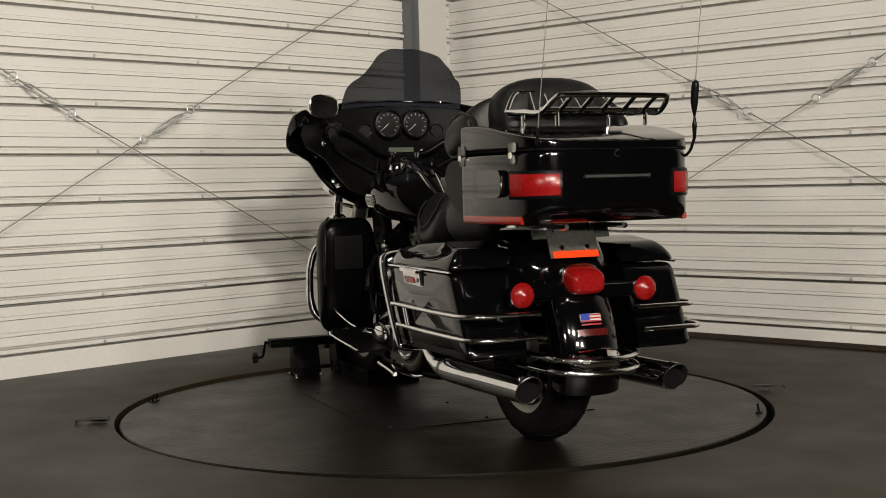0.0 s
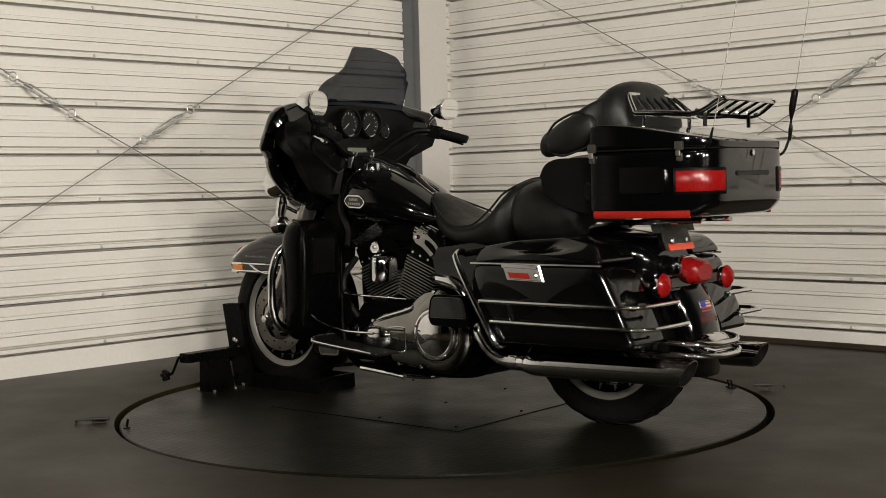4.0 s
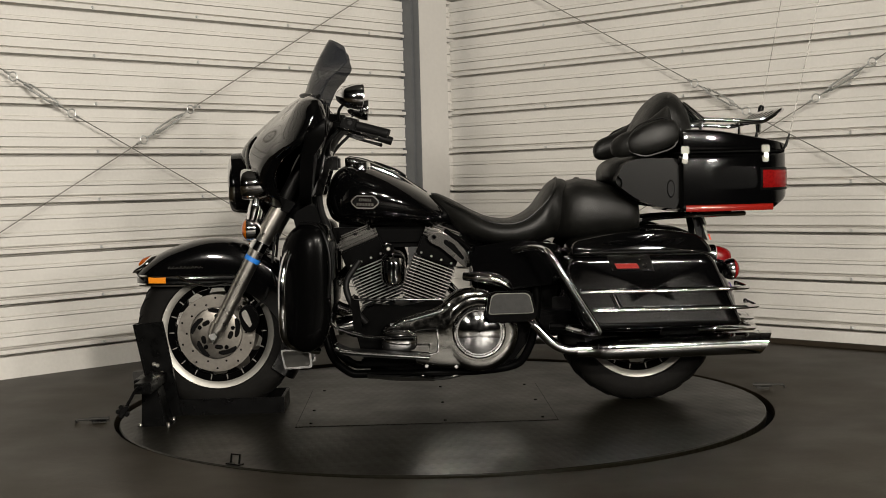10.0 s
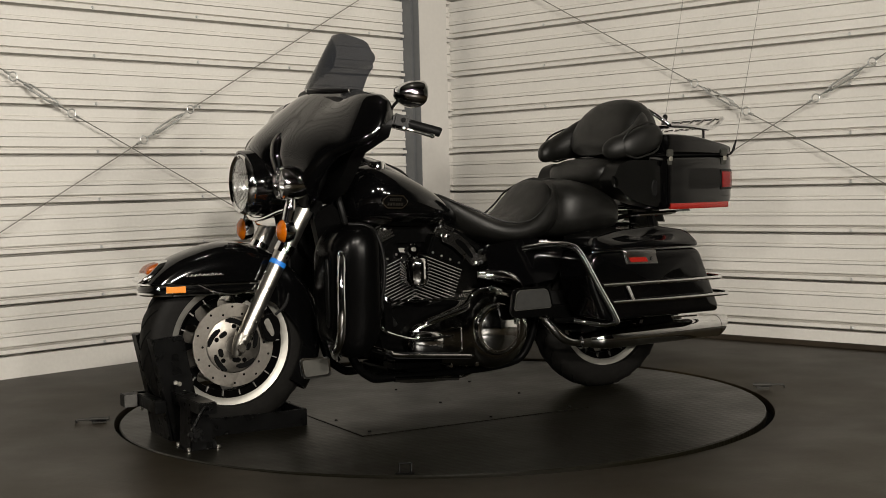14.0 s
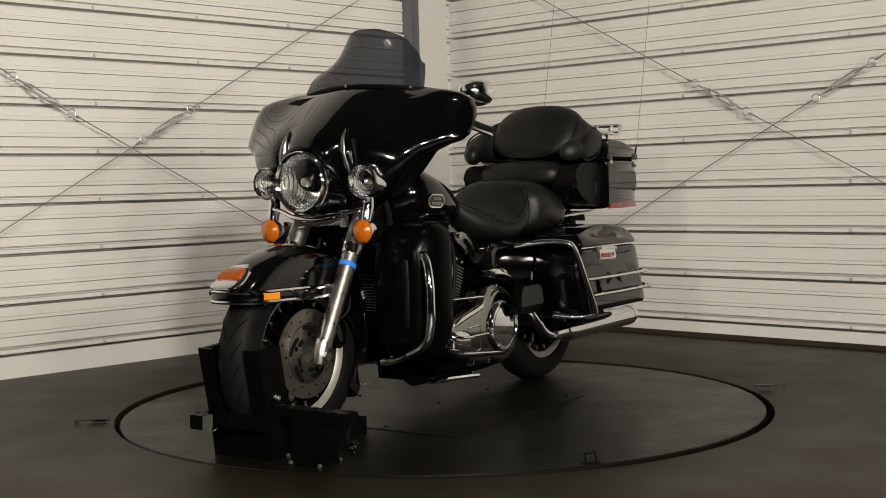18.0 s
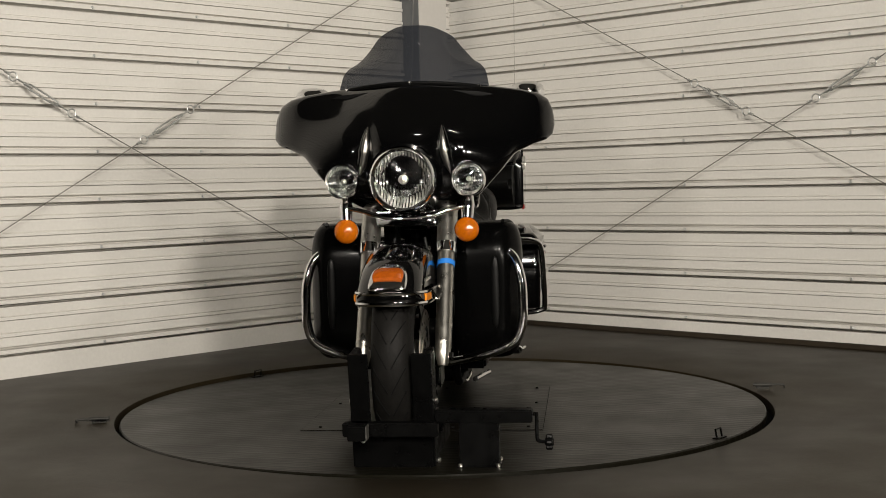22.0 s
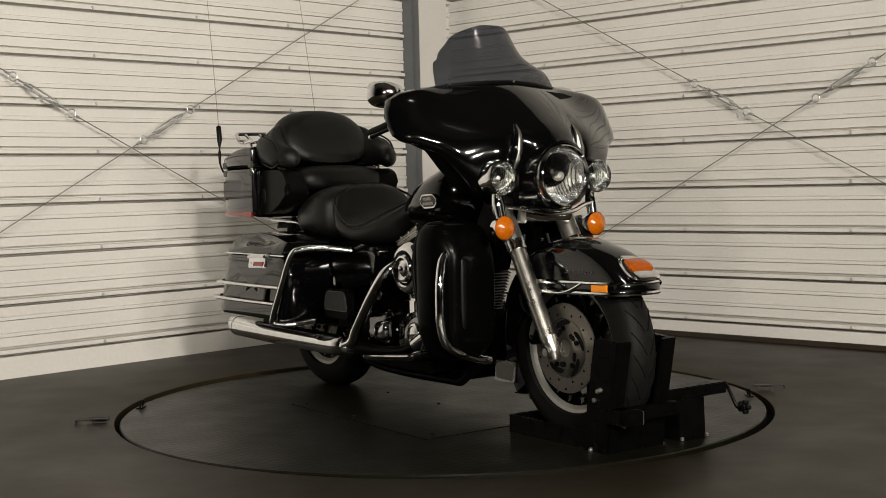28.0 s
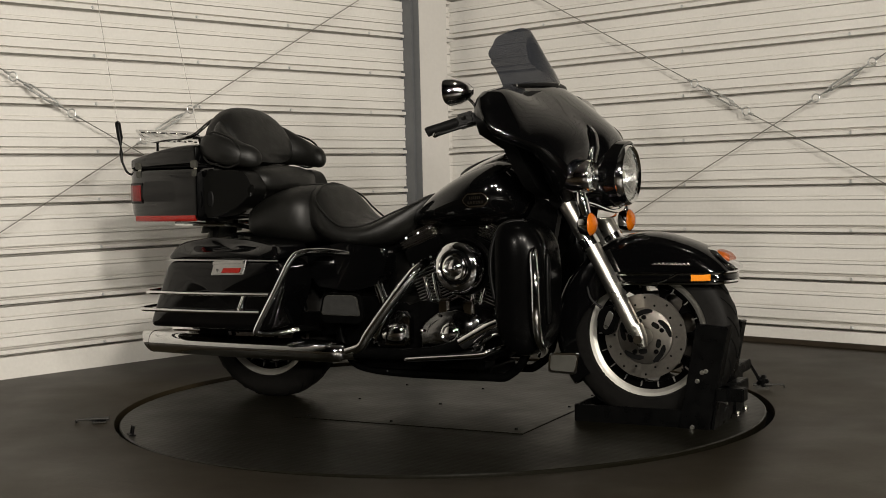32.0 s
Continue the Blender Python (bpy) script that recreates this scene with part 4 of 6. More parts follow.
# ---- fuel tank ----
tank = part("fuel_tank", eggs([(0.425, 0.03, 0.76, 0.80), (0.405, 0.10, 0.715, 0.865), (0.37, 0.155, 0.695, 0.905), (0.32, 0.190, 0.688, 0.922), (0.25, 0.203, 0.683, 0.908), (0.16, 0.196, 0.680, 0.872), (0.07, 0.168, 0.676, 0.822), (-0.01, 0.120, 0.675, 0.765), (-0.06, 0.07, 0.680, 0.725), (-0.075, 0.02, 0.69, 0.705)], n=2.3, steps=5, count=40), PAINT, motorcycle, "teardrop gloss black fuel tank", sharp=60)
console = part("console", eggs([(0.350, 0.030, 0.915, 0.944), (0.33, 0.048, 0.91, 0.950), (0.27, 0.046, 0.89, 0.936), (0.165, 0.040, 0.85, 0.891), (0.08, 0.034, 0.79, 0.834), (0.01, 0.024, 0.75, 0.785)], n=3.4, count=24), CHROME, tank, "chrome tank console")
part("console_insert", eggs([(0.335, 0.030, 0.92, 0.9525), (0.27, 0.034, 0.90, 0.9395), (0.165, 0.029, 0.86, 0.8945), (0.08, 0.022, 0.80, 0.8375), (0.04, 0.014, 0.78, 0.811)], n=3.4, count=20), SATIN, console)
part("filler_door", eggs([(0.24, 0.018, 0.90, 0.932), (0.20, 0.026, 0.89, 0.918), (0.15, 0.024, 0.87, 0.897), (0.12, 0.014, 0.86, 0.876)], n=3, count=20), PAINT, console)
part("speed_cap", lathe([(0.0005, 0.022), (0.030, 0.020), (0.034, 0.012), (0.034, -0.01)], 24, "z", (0.285, 0.085, 0.905)), CHROME, tank, "chrome filler cap")
for s in SIDES:
    m = pose(0.272, s * 0.2015, 0.778, s * -8, -3, s * 0) @ Matrix.Diagonal((0.78, 1, 1.05, 1))
    badge = part("tank_badge", slab(rounded([(0.066, 0.006), (0.040, 0.024), (-0.040, 0.024), (-0.066, 0.006), (-0.066, -0.006), (-0.040, -0.024), (0.040, -0.024), (0.066, -0.006)], 0.008), -0.004, 0.004, 0.0015), CHROME, tank, "chrome tank badge", m)
    part("badge_field", slab(rounded([(0.060, 0.004), (0.038, 0.019), (-0.038, 0.019), (-0.060, 0.004), (-0.060, -0.004), (-0.038, -0.019), (0.038, -0.019), (0.060, -0.004)], 0.006), s * 0.0042, s * 0.0052), PAINT, badge)
    bm = bmesh.new()
    for z0, z1, w in ((0.003, 0.013, 0.030), (-0.013, -0.003, 0.042)):
        for k in range(6):
            x = w * (-1 + 2 * (k + 0.5) / 6)
            cuboid((x - w / 8, min(s * 0.0054, s * 0.0064), z0), (x + w / 8, max(s * 0.0054, s * 0.0064), z1), bm=bm)
    part("badge_bars", bm, ROCKER, badge, "dull silver bars on the badge")

# ---- seat ----
seat = part("rider_seat", eggs([(0.025, 0.03, 0.775, 0.805), (-0.01, 0.075, 0.725, 0.798), (-0.07, 0.125, 0.660, 0.768), (-0.13, 0.165, 0.622, 0.735), (-0.20, 0.192, 0.602, 0.707), (-0.28, 0.205, 0.600, 0.703), (-0.35, 0.207, 0.605, 0.738), (-0.395, 0.200, 0.61, 0.795), (-0.425, 0.185, 0.62, 0.833), (-0.455, 0.170, 0.63, 0.848), (-0.485, 0.14, 0.65, 0.842), (-0.500, 0.08, 0.67, 0.815)], n=2.5, steps=5, count=40), LEATHER, motorcycle, "black vinyl rider seat", sharp=70)
part("seat_piping", tube([(-0.02, 0.085, 0.775), (-0.10, 0.145, 0.735), (-0.20, 0.190, 0.690), (-0.30, 0.200, 0.690), (-0.38, 0.195, 0.745), (-0.43, 0.165, 0.805), (-0.455, 0.0, 0.851), (-0.43, -0.165, 0.805), (-0.38, -0.195, 0.745), (-0.30, -0.200, 0.690), (-0.20, -0.190, 0.690), (-0.10, -0.145, 0.735), (-0.02, -0.085, 0.775)], 0.004, 6, 5), LEATHER, seat)
part("passenger_seat", eggs([(-0.44, 0.14, 0.62, 0.79), (-0.475, 0.195, 0.615, 0.828), (-0.53, 0.215, 0.612, 0.846), (-0.60, 0.212, 0.615, 0.838), (-0.67, 0.200, 0.625, 0.815), (-0.74, 0.175, 0.635, 0.775), (-0.76, 0.10, 0.65, 0.74)], n=2.8, steps=5, count=40), LEATHER, motorcycle, "black vinyl passenger seat", sharp=70)
part("seat_seam", tube([(-0.535, y, 0.6 + 0.249 * max(0, 1 - (abs(y) / 0.218) ** 2.8) ** (1 / 2.8)) for y in [0.186 * math.sin(math.pi / 2 * k / 6) for k in range(-6, 7)]], 0.0035, 6, 3), LEATHER, motorcycle)

# passenger backrest that wraps round, on the front of the luggage box
back = part("passenger_backrest", eggs([(-0.735, 0.12, 0.94, 0.99), (-0.762, 0.18, 0.935, 1.055), (-0.80, 0.205, 0.93, 1.118), (-0.845, 0.212, 0.925, 1.158), (-0.882, 0.208, 0.92, 1.168), (-0.912, 0.198, 0.925, 1.152), (-0.938, 0.182, 0.93, 1.105), (-0.953, 0.15, 0.95, 1.04), (-0.958, 0.08, 0.97, 1.0)], n=2.5, steps=5, count=40), LEATHER, motorcycle, "padded black vinyl backrest", sharp=70)
for s in SIDES:
    rows = []
    arm = [(-0.86, 0.06, 1.030, 0.05, 0.075), (-0.865, 0.145, 1.030, 0.060, 0.085), (-0.832, 0.210, 1.015, 0.058, 0.080), (-0.775, 0.243, 0.993, 0.050, 0.062), (-0.715, 0.250, 0.972, 0.044, 0.049), (-0.668, 0.240, 0.960, 0.038, 0.042), (-0.642, 0.231, 0.954, 0.022, 0.026), (-0.634, 0.229, 0.953, 0.003, 0.004)]
    fine = [spline([(a[0], a[1], a[2]) for a in arm], 5), spline([(a[3], a[4], 0) for a in arm], 5)]
    for q, r in zip(*fine):
        rows.append([(q.x, s * q.y + max(r.x, 0.002) * math.cos(a), q.z + max(r.y, 0.002) * math.sin(a)) for a in [2 * math.pi * k / 24 for k in range(24)]])
    part("arm_pad", ring_rows(rows), LEATHER, back, "padded arm rest", sharp=70)
    part("side_bolster", eggs([(-0.075, 0.006, -0.012, 0.012), (-0.066, 0.022, -0.036, 0.036), (-0.04, 0.032, -0.05, 0.052), (0.0, 0.036, -0.054, 0.056), (0.04, 0.031, -0.048, 0.046), (0.068, 0.02, -0.03, 0.028), (0.078, 0.005, -0.01, 0.01)], n=2.4, steps=4, count=24), LEATHER, back, "oval side bolster", pose(-0.785, s * 0.272, 0.988, 0, 18, 0) @ Matrix.Diagonal((1.35, 1.0, 1.0, 1)), sharp=70)
    part("bolster_welt", tube([(-0.076, s * 0.006, 0), (-0.045, s * 0.010, 0.055), (0.0, s * 0.012, 0.062), (0.045, s * 0.010, 0.050), (0.079, s * 0.006, 0), (0.045, s * 0.010, -0.05), (0.0, s * 0.012, -0.059), (-0.045, s * 0.010, -0.054), (-0.076, s * 0.006, 0)], 0.004, 6, 4), LEATHER, back, "", pose(-0.785, s * 0.272, 0.988, 0, 18, 0) @ Matrix.Diagonal((1.35, 1.0, 1.0, 1)))
part("lumbar_pad", eggs([(-0.625, 0.10, 0.835, 0.88), (-0.645, 0.17, 0.825, 0.905), (-0.69, 0.195, 0.815, 0.925), (-0.76, 0.20, 0.80, 0.928), (-0.88, 0.20, 0.78, 0.925)], n=3, steps=4), LEATHER, motorcycle, "lower passenger back pad", sharp=70)
for s in SIDES:
    pod = part("speaker_pod", slab(rounded([(-0.640, 0.825), (-0.672, 0.895), (-0.72, 0.912), (-0.885, 0.912), (-0.892, 0.722), (-0.80, 0.735), (-0.72, 0.765)], 0.03, 5), s * 0.16, s * 0.275, 0.022, 4), POD, motorcycle, "black speaker pod", sharp=50)
    part("pod_socket", lathe([(0.0005, 0.004), (0.016, 0.004), (0.02, 0.0)], 16, "y", (0, 0, 0)), RUBBER, pod, m=pose(-0.845, s * 0.275, 0.80, 0, 0, 0 if s > 0 else 180) @ Matrix.Diagonal((0.75, 1, 1.7, 1)))

# ---- top luggage box ----
PLAN = ((-0.872, 0.22), (-0.879, 0.305), (-0.905, 0.314), (-1.02, 0.312), (-1.14, 0.297), (-1.215, 0.278), (-1.252, 0.258), (-1.278, 0.228), (-1.288, 0.19), (-1.291, 0.10))
FOOT = (0.74, 0.716, 0.714, 0.714, 0.714, 0.716, 0.735, 0.752, 0.762, 0.775)
CROWN = (0.988, 1.008, 1.016, 1.008, 0.986, 0.972, 0.964, 0.957, 0.952, 0.948)
box = part("luggage_box", eggs([(x, w, z, 0.9290) for (x, w), z in zip(PLAN, FOOT)], n=15, steps=3, count=80), PAINT, motorcycle, "gloss black top luggage box", sharp=40)
lid = part("luggage_lid", eggs([(x, w * 1.004, 0.9312, z) for (x, w), z in zip(PLAN, CROWN)], n=13, steps=3, count=80), PAINT, motorcycle, "gloss black luggage lid", sharp=40)
part("lid_seal", eggs([(x, w * 0.985, 0.926, 0.934) for x, w in PLAN[:-1]], n=9, steps=2, count=44), PIT, lid)


def band(path, z0, z1, out, thick=0.008, lean=0.0):
    """A strip that follows a path seen from above."""
    pts = [Vector((x, y, 0)) for x, y in path]
    rows = []
    for i, q in enumerate(pts):
        d = (pts[min(i + 1, len(pts) - 1)] - pts[max(i - 1, 0)]).normalized()
        n = Vector((-d.y, d.x, 0)) * out
        rows.append([q - n * thick + Vector((0, 0, z0)), q + n * 0.001 + Vector((0, 0, z0)), q + n * 0.004 + Vector((0, 0, z0 + 0.004)), q + n * 0.004 + Vector((0, 0, z1 - 0.004)), q + n * 0.001 + Vector((0, 0, z1)), q - n * thick + Vector((0, 0, z1))])
    return ring_rows(rows)


for s in SIDES:
    lens = part("corner_light", band([(-1.178, s * 0.291), (-1.215, s * 0.282), (-1.25, s * 0.263), (-1.275, s * 0.236), (-1.286, s * 0.212), (-1.2905, s * 0.190)], 0.795, 0.862, -s), RED, motorcycle, "red wrap-around light on the luggage box")
    part("light_bezel", band([(-1.170, s * 0.291), (-1.215, s * 0.280), (-1.25, s * 0.261), (-1.275, s * 0.234), (-1.286, s * 0.210), (-1.290, s * 0.183)], 0.787, 0.870, -s, 0.006), SATIN, lens)
    part("red_strip", band([(-0.892, s * 0.3135), (-1.03, s * 0.312), (-1.14, s * 0.298), (-1.218, s * 0.278)], 0.715, 0.738, -s), RED_REFLECTOR, motorcycle, "red reflector strip")
    for x, y in ((-0.89, 0.316), (-1.19, 0.289)):
        latch = part("latch", cuboid((x - 0.015, s * y - 0.005, 0.924), (x + 0.015, s * y + 0.009, 0.952), 0.003), BRACKET, motorcycle, "steel luggage latch")
        part("latch_tongue", cuboid((x - 0.011, s * y - 0.004, 0.890), (x + 0.011, s * y + 0.006, 0.917), 0.003), BRACKET, latch)
        part("latch_hook", cuboid((x - 0.008, s * y + 0.006, 0.906), (x + 0.008, s * y + 0.012, 0.924), 0.002), BOLT, latch)
    part("side_panel_trim", slab(rounded([(-0.93, 0.875), (-1.15, 0.875), (-1.155, 0.800), (-1.12, 0.792), (-0.935, 0.795)], 0.02), s * 0.296, s * 0.3135, 0.002), PAINT, motorcycle)
part("rear_bar", cuboid((-1.294, -0.115, 0.842), (-1.288, 0.115, 0.858), 0.003), SATIN, motorcycle, "dark strip across the luggage box")
part("rear_bar_inset", cuboid((-1.2955, -0.108, 0.846), (-1.2935, 0.108, 0.854), 0.001), GREY_PAD, motorcycle)
part("lid_lock", lathe(disc_profile(0.011, -0.004, 0.004), 16, "x"), CHROME, motorcycle, m=pose(-1.292, 0.0, 0.915))

# luggage rack
rack = part("luggage_rack", tube([(-0.985, 0.205, 1.052), (-1.10, 0.208, 1.046), (-1.200, 0.200, 1.040), (-1.272, 0.185, 1.078), (-1.284, 0.14, 1.084), (-1.284, -0.14, 1.084), (-1.272, -0.185, 1.078), (-1.200, -0.200, 1.040), (-1.10, -0.208, 1.046), (-0.985, -0.205, 1.052), (-0.930, -0.15, 1.110), (-0.922, -0.10, 1.117), (-0.922, 0.10, 1.117), (-0.930, 0.15, 1.110), (-0.985, 0.205, 1.052)], 0.0085, 10, 4), CHROME, motorcycle, "chrome luggage rack")
for y in (-0.14, -0.07, 0.0, 0.07, 0.14):
    part("rack_bar", tube([(-1.283, y, 1.083), (-1.200, y, 1.041), (-1.17, y, 1.043)], 0.0068, 8, 1), CHROME, rack)
    part("rack_bar", tube([(-1.01, y * 0.8, 1.051), (-0.985, y * 0.8, 1.053), (-0.923, y * 0.7, 1.116)], 0.0068, 8, 1), CHROME, rack)
for x in (-0.985, -1.205):
    part("rack_cross", tube([(x, -0.205, 1.047), (x, 0.205, 1.047)], 0.0075, 8, 1), CHROME, rack)
    for s in SIDES:
        part("rack_foot", tube([(x, s * 0.15, 1.046), (x, s * 0.15, 1.0)], 0.007, 8, 1), CHROME, rack)
for s in SIDES:
    x, z = -1.292, 0.915
    ant = part("antenna", tube([(-1.255, s * 0.246, 0.93), (-1.268, s * 0.250, 0.938), (-1.275, s * 0.252, 0.950)] if s > 0 else [(-1.248, s * 0.246, 0.900), (-1.278, s * 0.256, 0.916), (-1.294, s * 0.263, 0.955)], 0.0045, 10, 3), SATIN, motorcycle, "whip antenna")
    if s < 0:
        part("antenna_coil", tube([(-1.297, -0.262, 0.955), (-1.304, -0.258, 0.995), (-1.306, -0.257, 1.02), (-1.312, -0.253, 1.06), (-1.324, -0.2495, 1.115), (-1.326, -0.2485, 1.125)], [0.005, 0.0075, 0.003, 0.0115, 0.0115, 0.003], 12, 3), SATIN, ant, "thick black loading coil")
        part("whip", tube([(-1.326, -0.2485, 1.12), (-1.42, -0.235, 1.62), (-1.49, -0.23, 2.02)], [0.0015, 0.0012, 0.0009], 6, 4), CABLE, ant)
    else:
        part("antenna_ferrule", tube([(-1.274, 0.252, 0.945), (-1.288, 0.256, 0.990)], [0.006, 0.003], 10, 1), SATIN, ant)
        part("whip", tube([(-1.288, 0.256, 0.985), (-1.41, 0.260, 1.52), (-1.52, 0.258, 2.02)], [0.0015, 0.0012, 0.0009], 6, 4), CABLE, ant)

# ---- saddlebags ----
for s in SIDES:
    out = rounded([(-0.452, 0.566), (-0.966, 0.566), (-1.082, 0.305), (-0.505, 0.302), (-0.432, 0.47)], 0.035, 6)
    bm = ring_rows([[(-0.74 + (x + 0.74) * f, s * (y - 0.03 * (0.566 - z)), 0.435 + (z - 0.435) * f) for x, z in out] for f, y in
                    ((1.0, 0.205), (1.0, 0.372), (0.992, 0.386), (0.972, 0.395), (0.94, 0.399), (0.8, 0.401), (0.55, 0.4035), (0.3, 0.405), (0.02, 0.4055))])
    bag = part("saddlebag", bm, PAINT, motorcycle, "gloss black hard saddlebag", sharp=50)
    out = rounded([(-0.452, 0.571), (-0.470, 0.622), (-0.60, 0.643), (-0.80, 0.655), (-0.935, 0.634), (-0.974, 0.571)], 0.028, 6)
    bm = ring_rows([[(-0.71 + (x + 0.71) * f, s * (y - 0.25 * (z - 0.571) - 6.0 * (z - 0.571) ** 2), 0.605 + (z - 0.605) * f) for x, z in out] for f, y in
                    ((1.0, 0.203), (1.0, 0.378), (0.992, 0.391), (0.97, 0.399), (0.92, 0.402), (0.7, 0.404), (0.4, 0.4055), (0.02, 0.406))])
    part("saddlebag_lid", bm, PAINT, bag, "saddlebag lid", sharp=50)
    part("lid_trim", slab([(-0.448, 0.5660), (-0.968, 0.5660), (-0.969, 0.5710), (-0.450, 0.5710)], s * 0.395, s * 0.404, 0.001), CHROME, bag)
    plate = part("latch_plate", slab([(-0.585, 0.572), (-0.738, 0.566), (-0.756, 0.512), (-0.605, 0.516)], s * 0.396, s * 0.409, 0.0045, 3), CHROME, bag, "chrome latch plate")
    part("reflector", slab([(-0.612, 0.541), (-0.692, 0.5395), (-0.703, 0.5215), (-0.622, 0.5225)], s * 0.409, s * 0.4125, 0.001), RED_REFLECTOR, plate, "red side reflector")
    part("latch_handle", slab([(-0.590, 0.570), (-0.736, 0.564), (-0.738, 0.552), (-0.594, 0.556)], s * 0.409, s * 0.420, 0.003, 3), CHROME, plate)
    part("key_lock", lathe(disc_profile(0.008, 0, 0.004), 14, "y"), CHROME, plate, m=pose(-0.722, s * 0.409, 0.532))
    for z, x0, x1 in ((0.441, -0.49, -1.06), (0.374, -0.535, -1.095)):
        part("saddlebag_rail", tube([(x0, s * 0.408, z), (-0.8, s * 0.412, z - 0.001), (x1 + 0.05, s * 0.410, z), (x1, s * 0.400, z), (x1 - 0.035, s * 0.37, z), (x1 - 0.045, s * 0.33, z + 0.001), (x1 - 0.052, s * 0.17, z + 0.002)], 0.0075, 10, 5), CHROME, bag, "chrome saddlebag rail")
        part("rail_bolt", lathe(disc_profile(0.009, 0, 0.02), 10, "x"), CHROME, bag, m=pose(x1 - 0.058, s * 0.175, z))
    part("rail_strut", tube([(-0.596, s * 0.408, 0.441), (-0.628, s * 0.408, 0.374)], 0.006, 8, 1), CHROME, bag)
    part("rail_strut", tube([(-0.605, s * 0.404, 0.441), (-0.637, s * 0.404, 0.374)], 0.006, 8, 1), CHROME, bag)
    part("saddlebag_guard", tube([(-0.27, s * 0.20, 0.585), (-0.33, s * 0.30, 0.600), (-0.365, s * 0.375, 0.596), (-0.392, s * 0.403, 0.570), (-0.46, s * 0.41, 0.455), (-0.545, s * 0.41, 0.318), (-0.548, s * 0.395, 0.296), (-0.525, s * 0.33, 0.288), (-0.46, s * 0.26, 0.30)], 0.0115, 12, 5), CHROME, motorcycle, "chrome saddlebag guard")

# ---- tail ----
rear_fender = part("rear_fender", fender_bm(RX, RZ, (78, 196), lambda f: 0.372 + 0.025 * abs(f - 0.45) * 2, 0.105, 0.05), PAINT, motorcycle, "gloss black rear fender", sharp=50)
part("fender_filler", eggs([(-0.60, 0.15, 0.52, 0.64), (-0.75, 0.19, 0.50, 0.665), (-0.88, 0.185, 0.47, 0.66), (-0.96, 0.15, 0.45, 0.63), (-1.0, 0.11, 0.45, 0.60)], n=4), PAINT, motorcycle)
tail = part("tail_lamp", eggs([(-1.005, 0.045, 0.495, 0.565), (-1.03, 0.062, 0.480, 0.580), (-1.055, 0.066, 0.478, 0.582), (-1.062, 0.064, 0.480, 0.580)], n=3.2), CHROME, motorcycle, "chrome tail lamp housing")
part("lens", eggs([(-1.060, 0.062, 0.484, 0.577), (-1.085, 0.061, 0.487, 0.572), (-1.108, 0.056, 0.492, 0.563), (-1.120, 0.045, 0.502, 0.552)], n=3.2), RED, tail, "red tail lamp lens")
part("signal_bar", cuboid((-1.080, -0.19, 0.474), (-1.052, 0.19, 0.526), 0.011, 3), PAINT, motorcycle, "gloss black turn signal bar")
for s in SIDES:
    sig = part("turn_signal", lathe([(0.040, 0.0), (0.040, 0.010), (0.034, 0.03), (0.018, 0.042), (0.0005, 0.044)], 28, "x"), CHROME, motorcycle, "chrome rear turn signal bowl", pose(-1.085, s * 0.214, 0.497))
    part("lens", lathe([(0.0005, -0.022), (0.022, -0.018), (0.035, -0.008), (0.0395, 0.0), (0.0395, 0.004)], 28, "x"), RED, sig, "red turn signal lens")
bracket = part("plate_bracket", slab([(-0.985, 0.705), (-0.992, 0.705), (-1.03, 0.600), (-1.022, 0.600)], -0.085, 0.085, 0.001), BRACKET, motorcycle, "bare metal plate bracket")
for s in SIDES:
    part("bracket_wing", slab([(-0.985, 0.705), (-0.992, 0.705), (-1.008, 0.660), (-1.001, 0.660)], s * 0.086, s * 0.135, 0.001), BRACKET, bracket)
    part("bracket_bolt", lathe(disc_profile(0.009, -0.004, 0.004), 12, "x"), CHROME, bracket, m=pose(-1.022, s * 0.045, 0.632))
    part("box_support", tube([(-0.72, s * 0.12, 0.66), (-0.80, s * 0.14, 0.69), (-1.0, s * 0.14, 0.697), (-1.16, s * 0.10, 0.70)], 0.009, 8, 4), CHROME, motorcycle, "chrome luggage support tube")
    part("support_leg", slab([(-0.985, 0.60), (-1.005, 0.60), (-1.0, 0.715), (-0.965, 0.715)], s * 0.06, s * 0.066, 0.001), SATIN, motorcycle)
part("bracket_reflector", slab([(-1.024, 0.622), (-1.030, 0.622), (-1.037, 0.601), (-1.031, 0.601)], -0.08, 0.08, 0.001), ORANGE_RED, bracket, "orange-red reflector")


def fender_patch(a0, a1, half, r):
    rows = []
    for k in range(5):
        a = radians(a0 + (a1 - a0) * k / 4)
        row = []
        for j in range(7):
            y = half * (-1 + j / 3)
            q = r - 0.055 + 0.055 * max(0, 1 - (y / 0.105) ** 2) ** 0.4
            row.append((RX + q * math.cos(a), y, RZ + q * math.sin(a)))
        rows.append(row)
    return rows


def patch_bm(a0, a1, half, r, y_shift=0.0, inset=0.0, thick=0.003):
    bm = ring_rows([[(x, y + y_shift, z) for x, y, z in row] for row in fender_patch(a0, a1, half, r)], closed=False)
    bmesh.ops.recalc_face_normals(bm, faces=bm.faces)
    bmesh.ops.solidify(bm, geom=bm.faces[:], thickness=thick)
    return bm


flag = part("flag_sticker", patch_bm(159.0, 164.5, 0.036, 0.385), MARK, motorcycle, "small striped flag sticker")
for k in range(4):
    part("sticker_stripe", patch_bm(159.2 + 1.45 * k, 159.9 + 1.45 * k, 0.0355, 0.387), FLAG_RED, flag)
part("sticker_canton", patch_bm(159.0, 162.0, 0.014, 0.389, 0.021), FLAG_BLUE, flag)
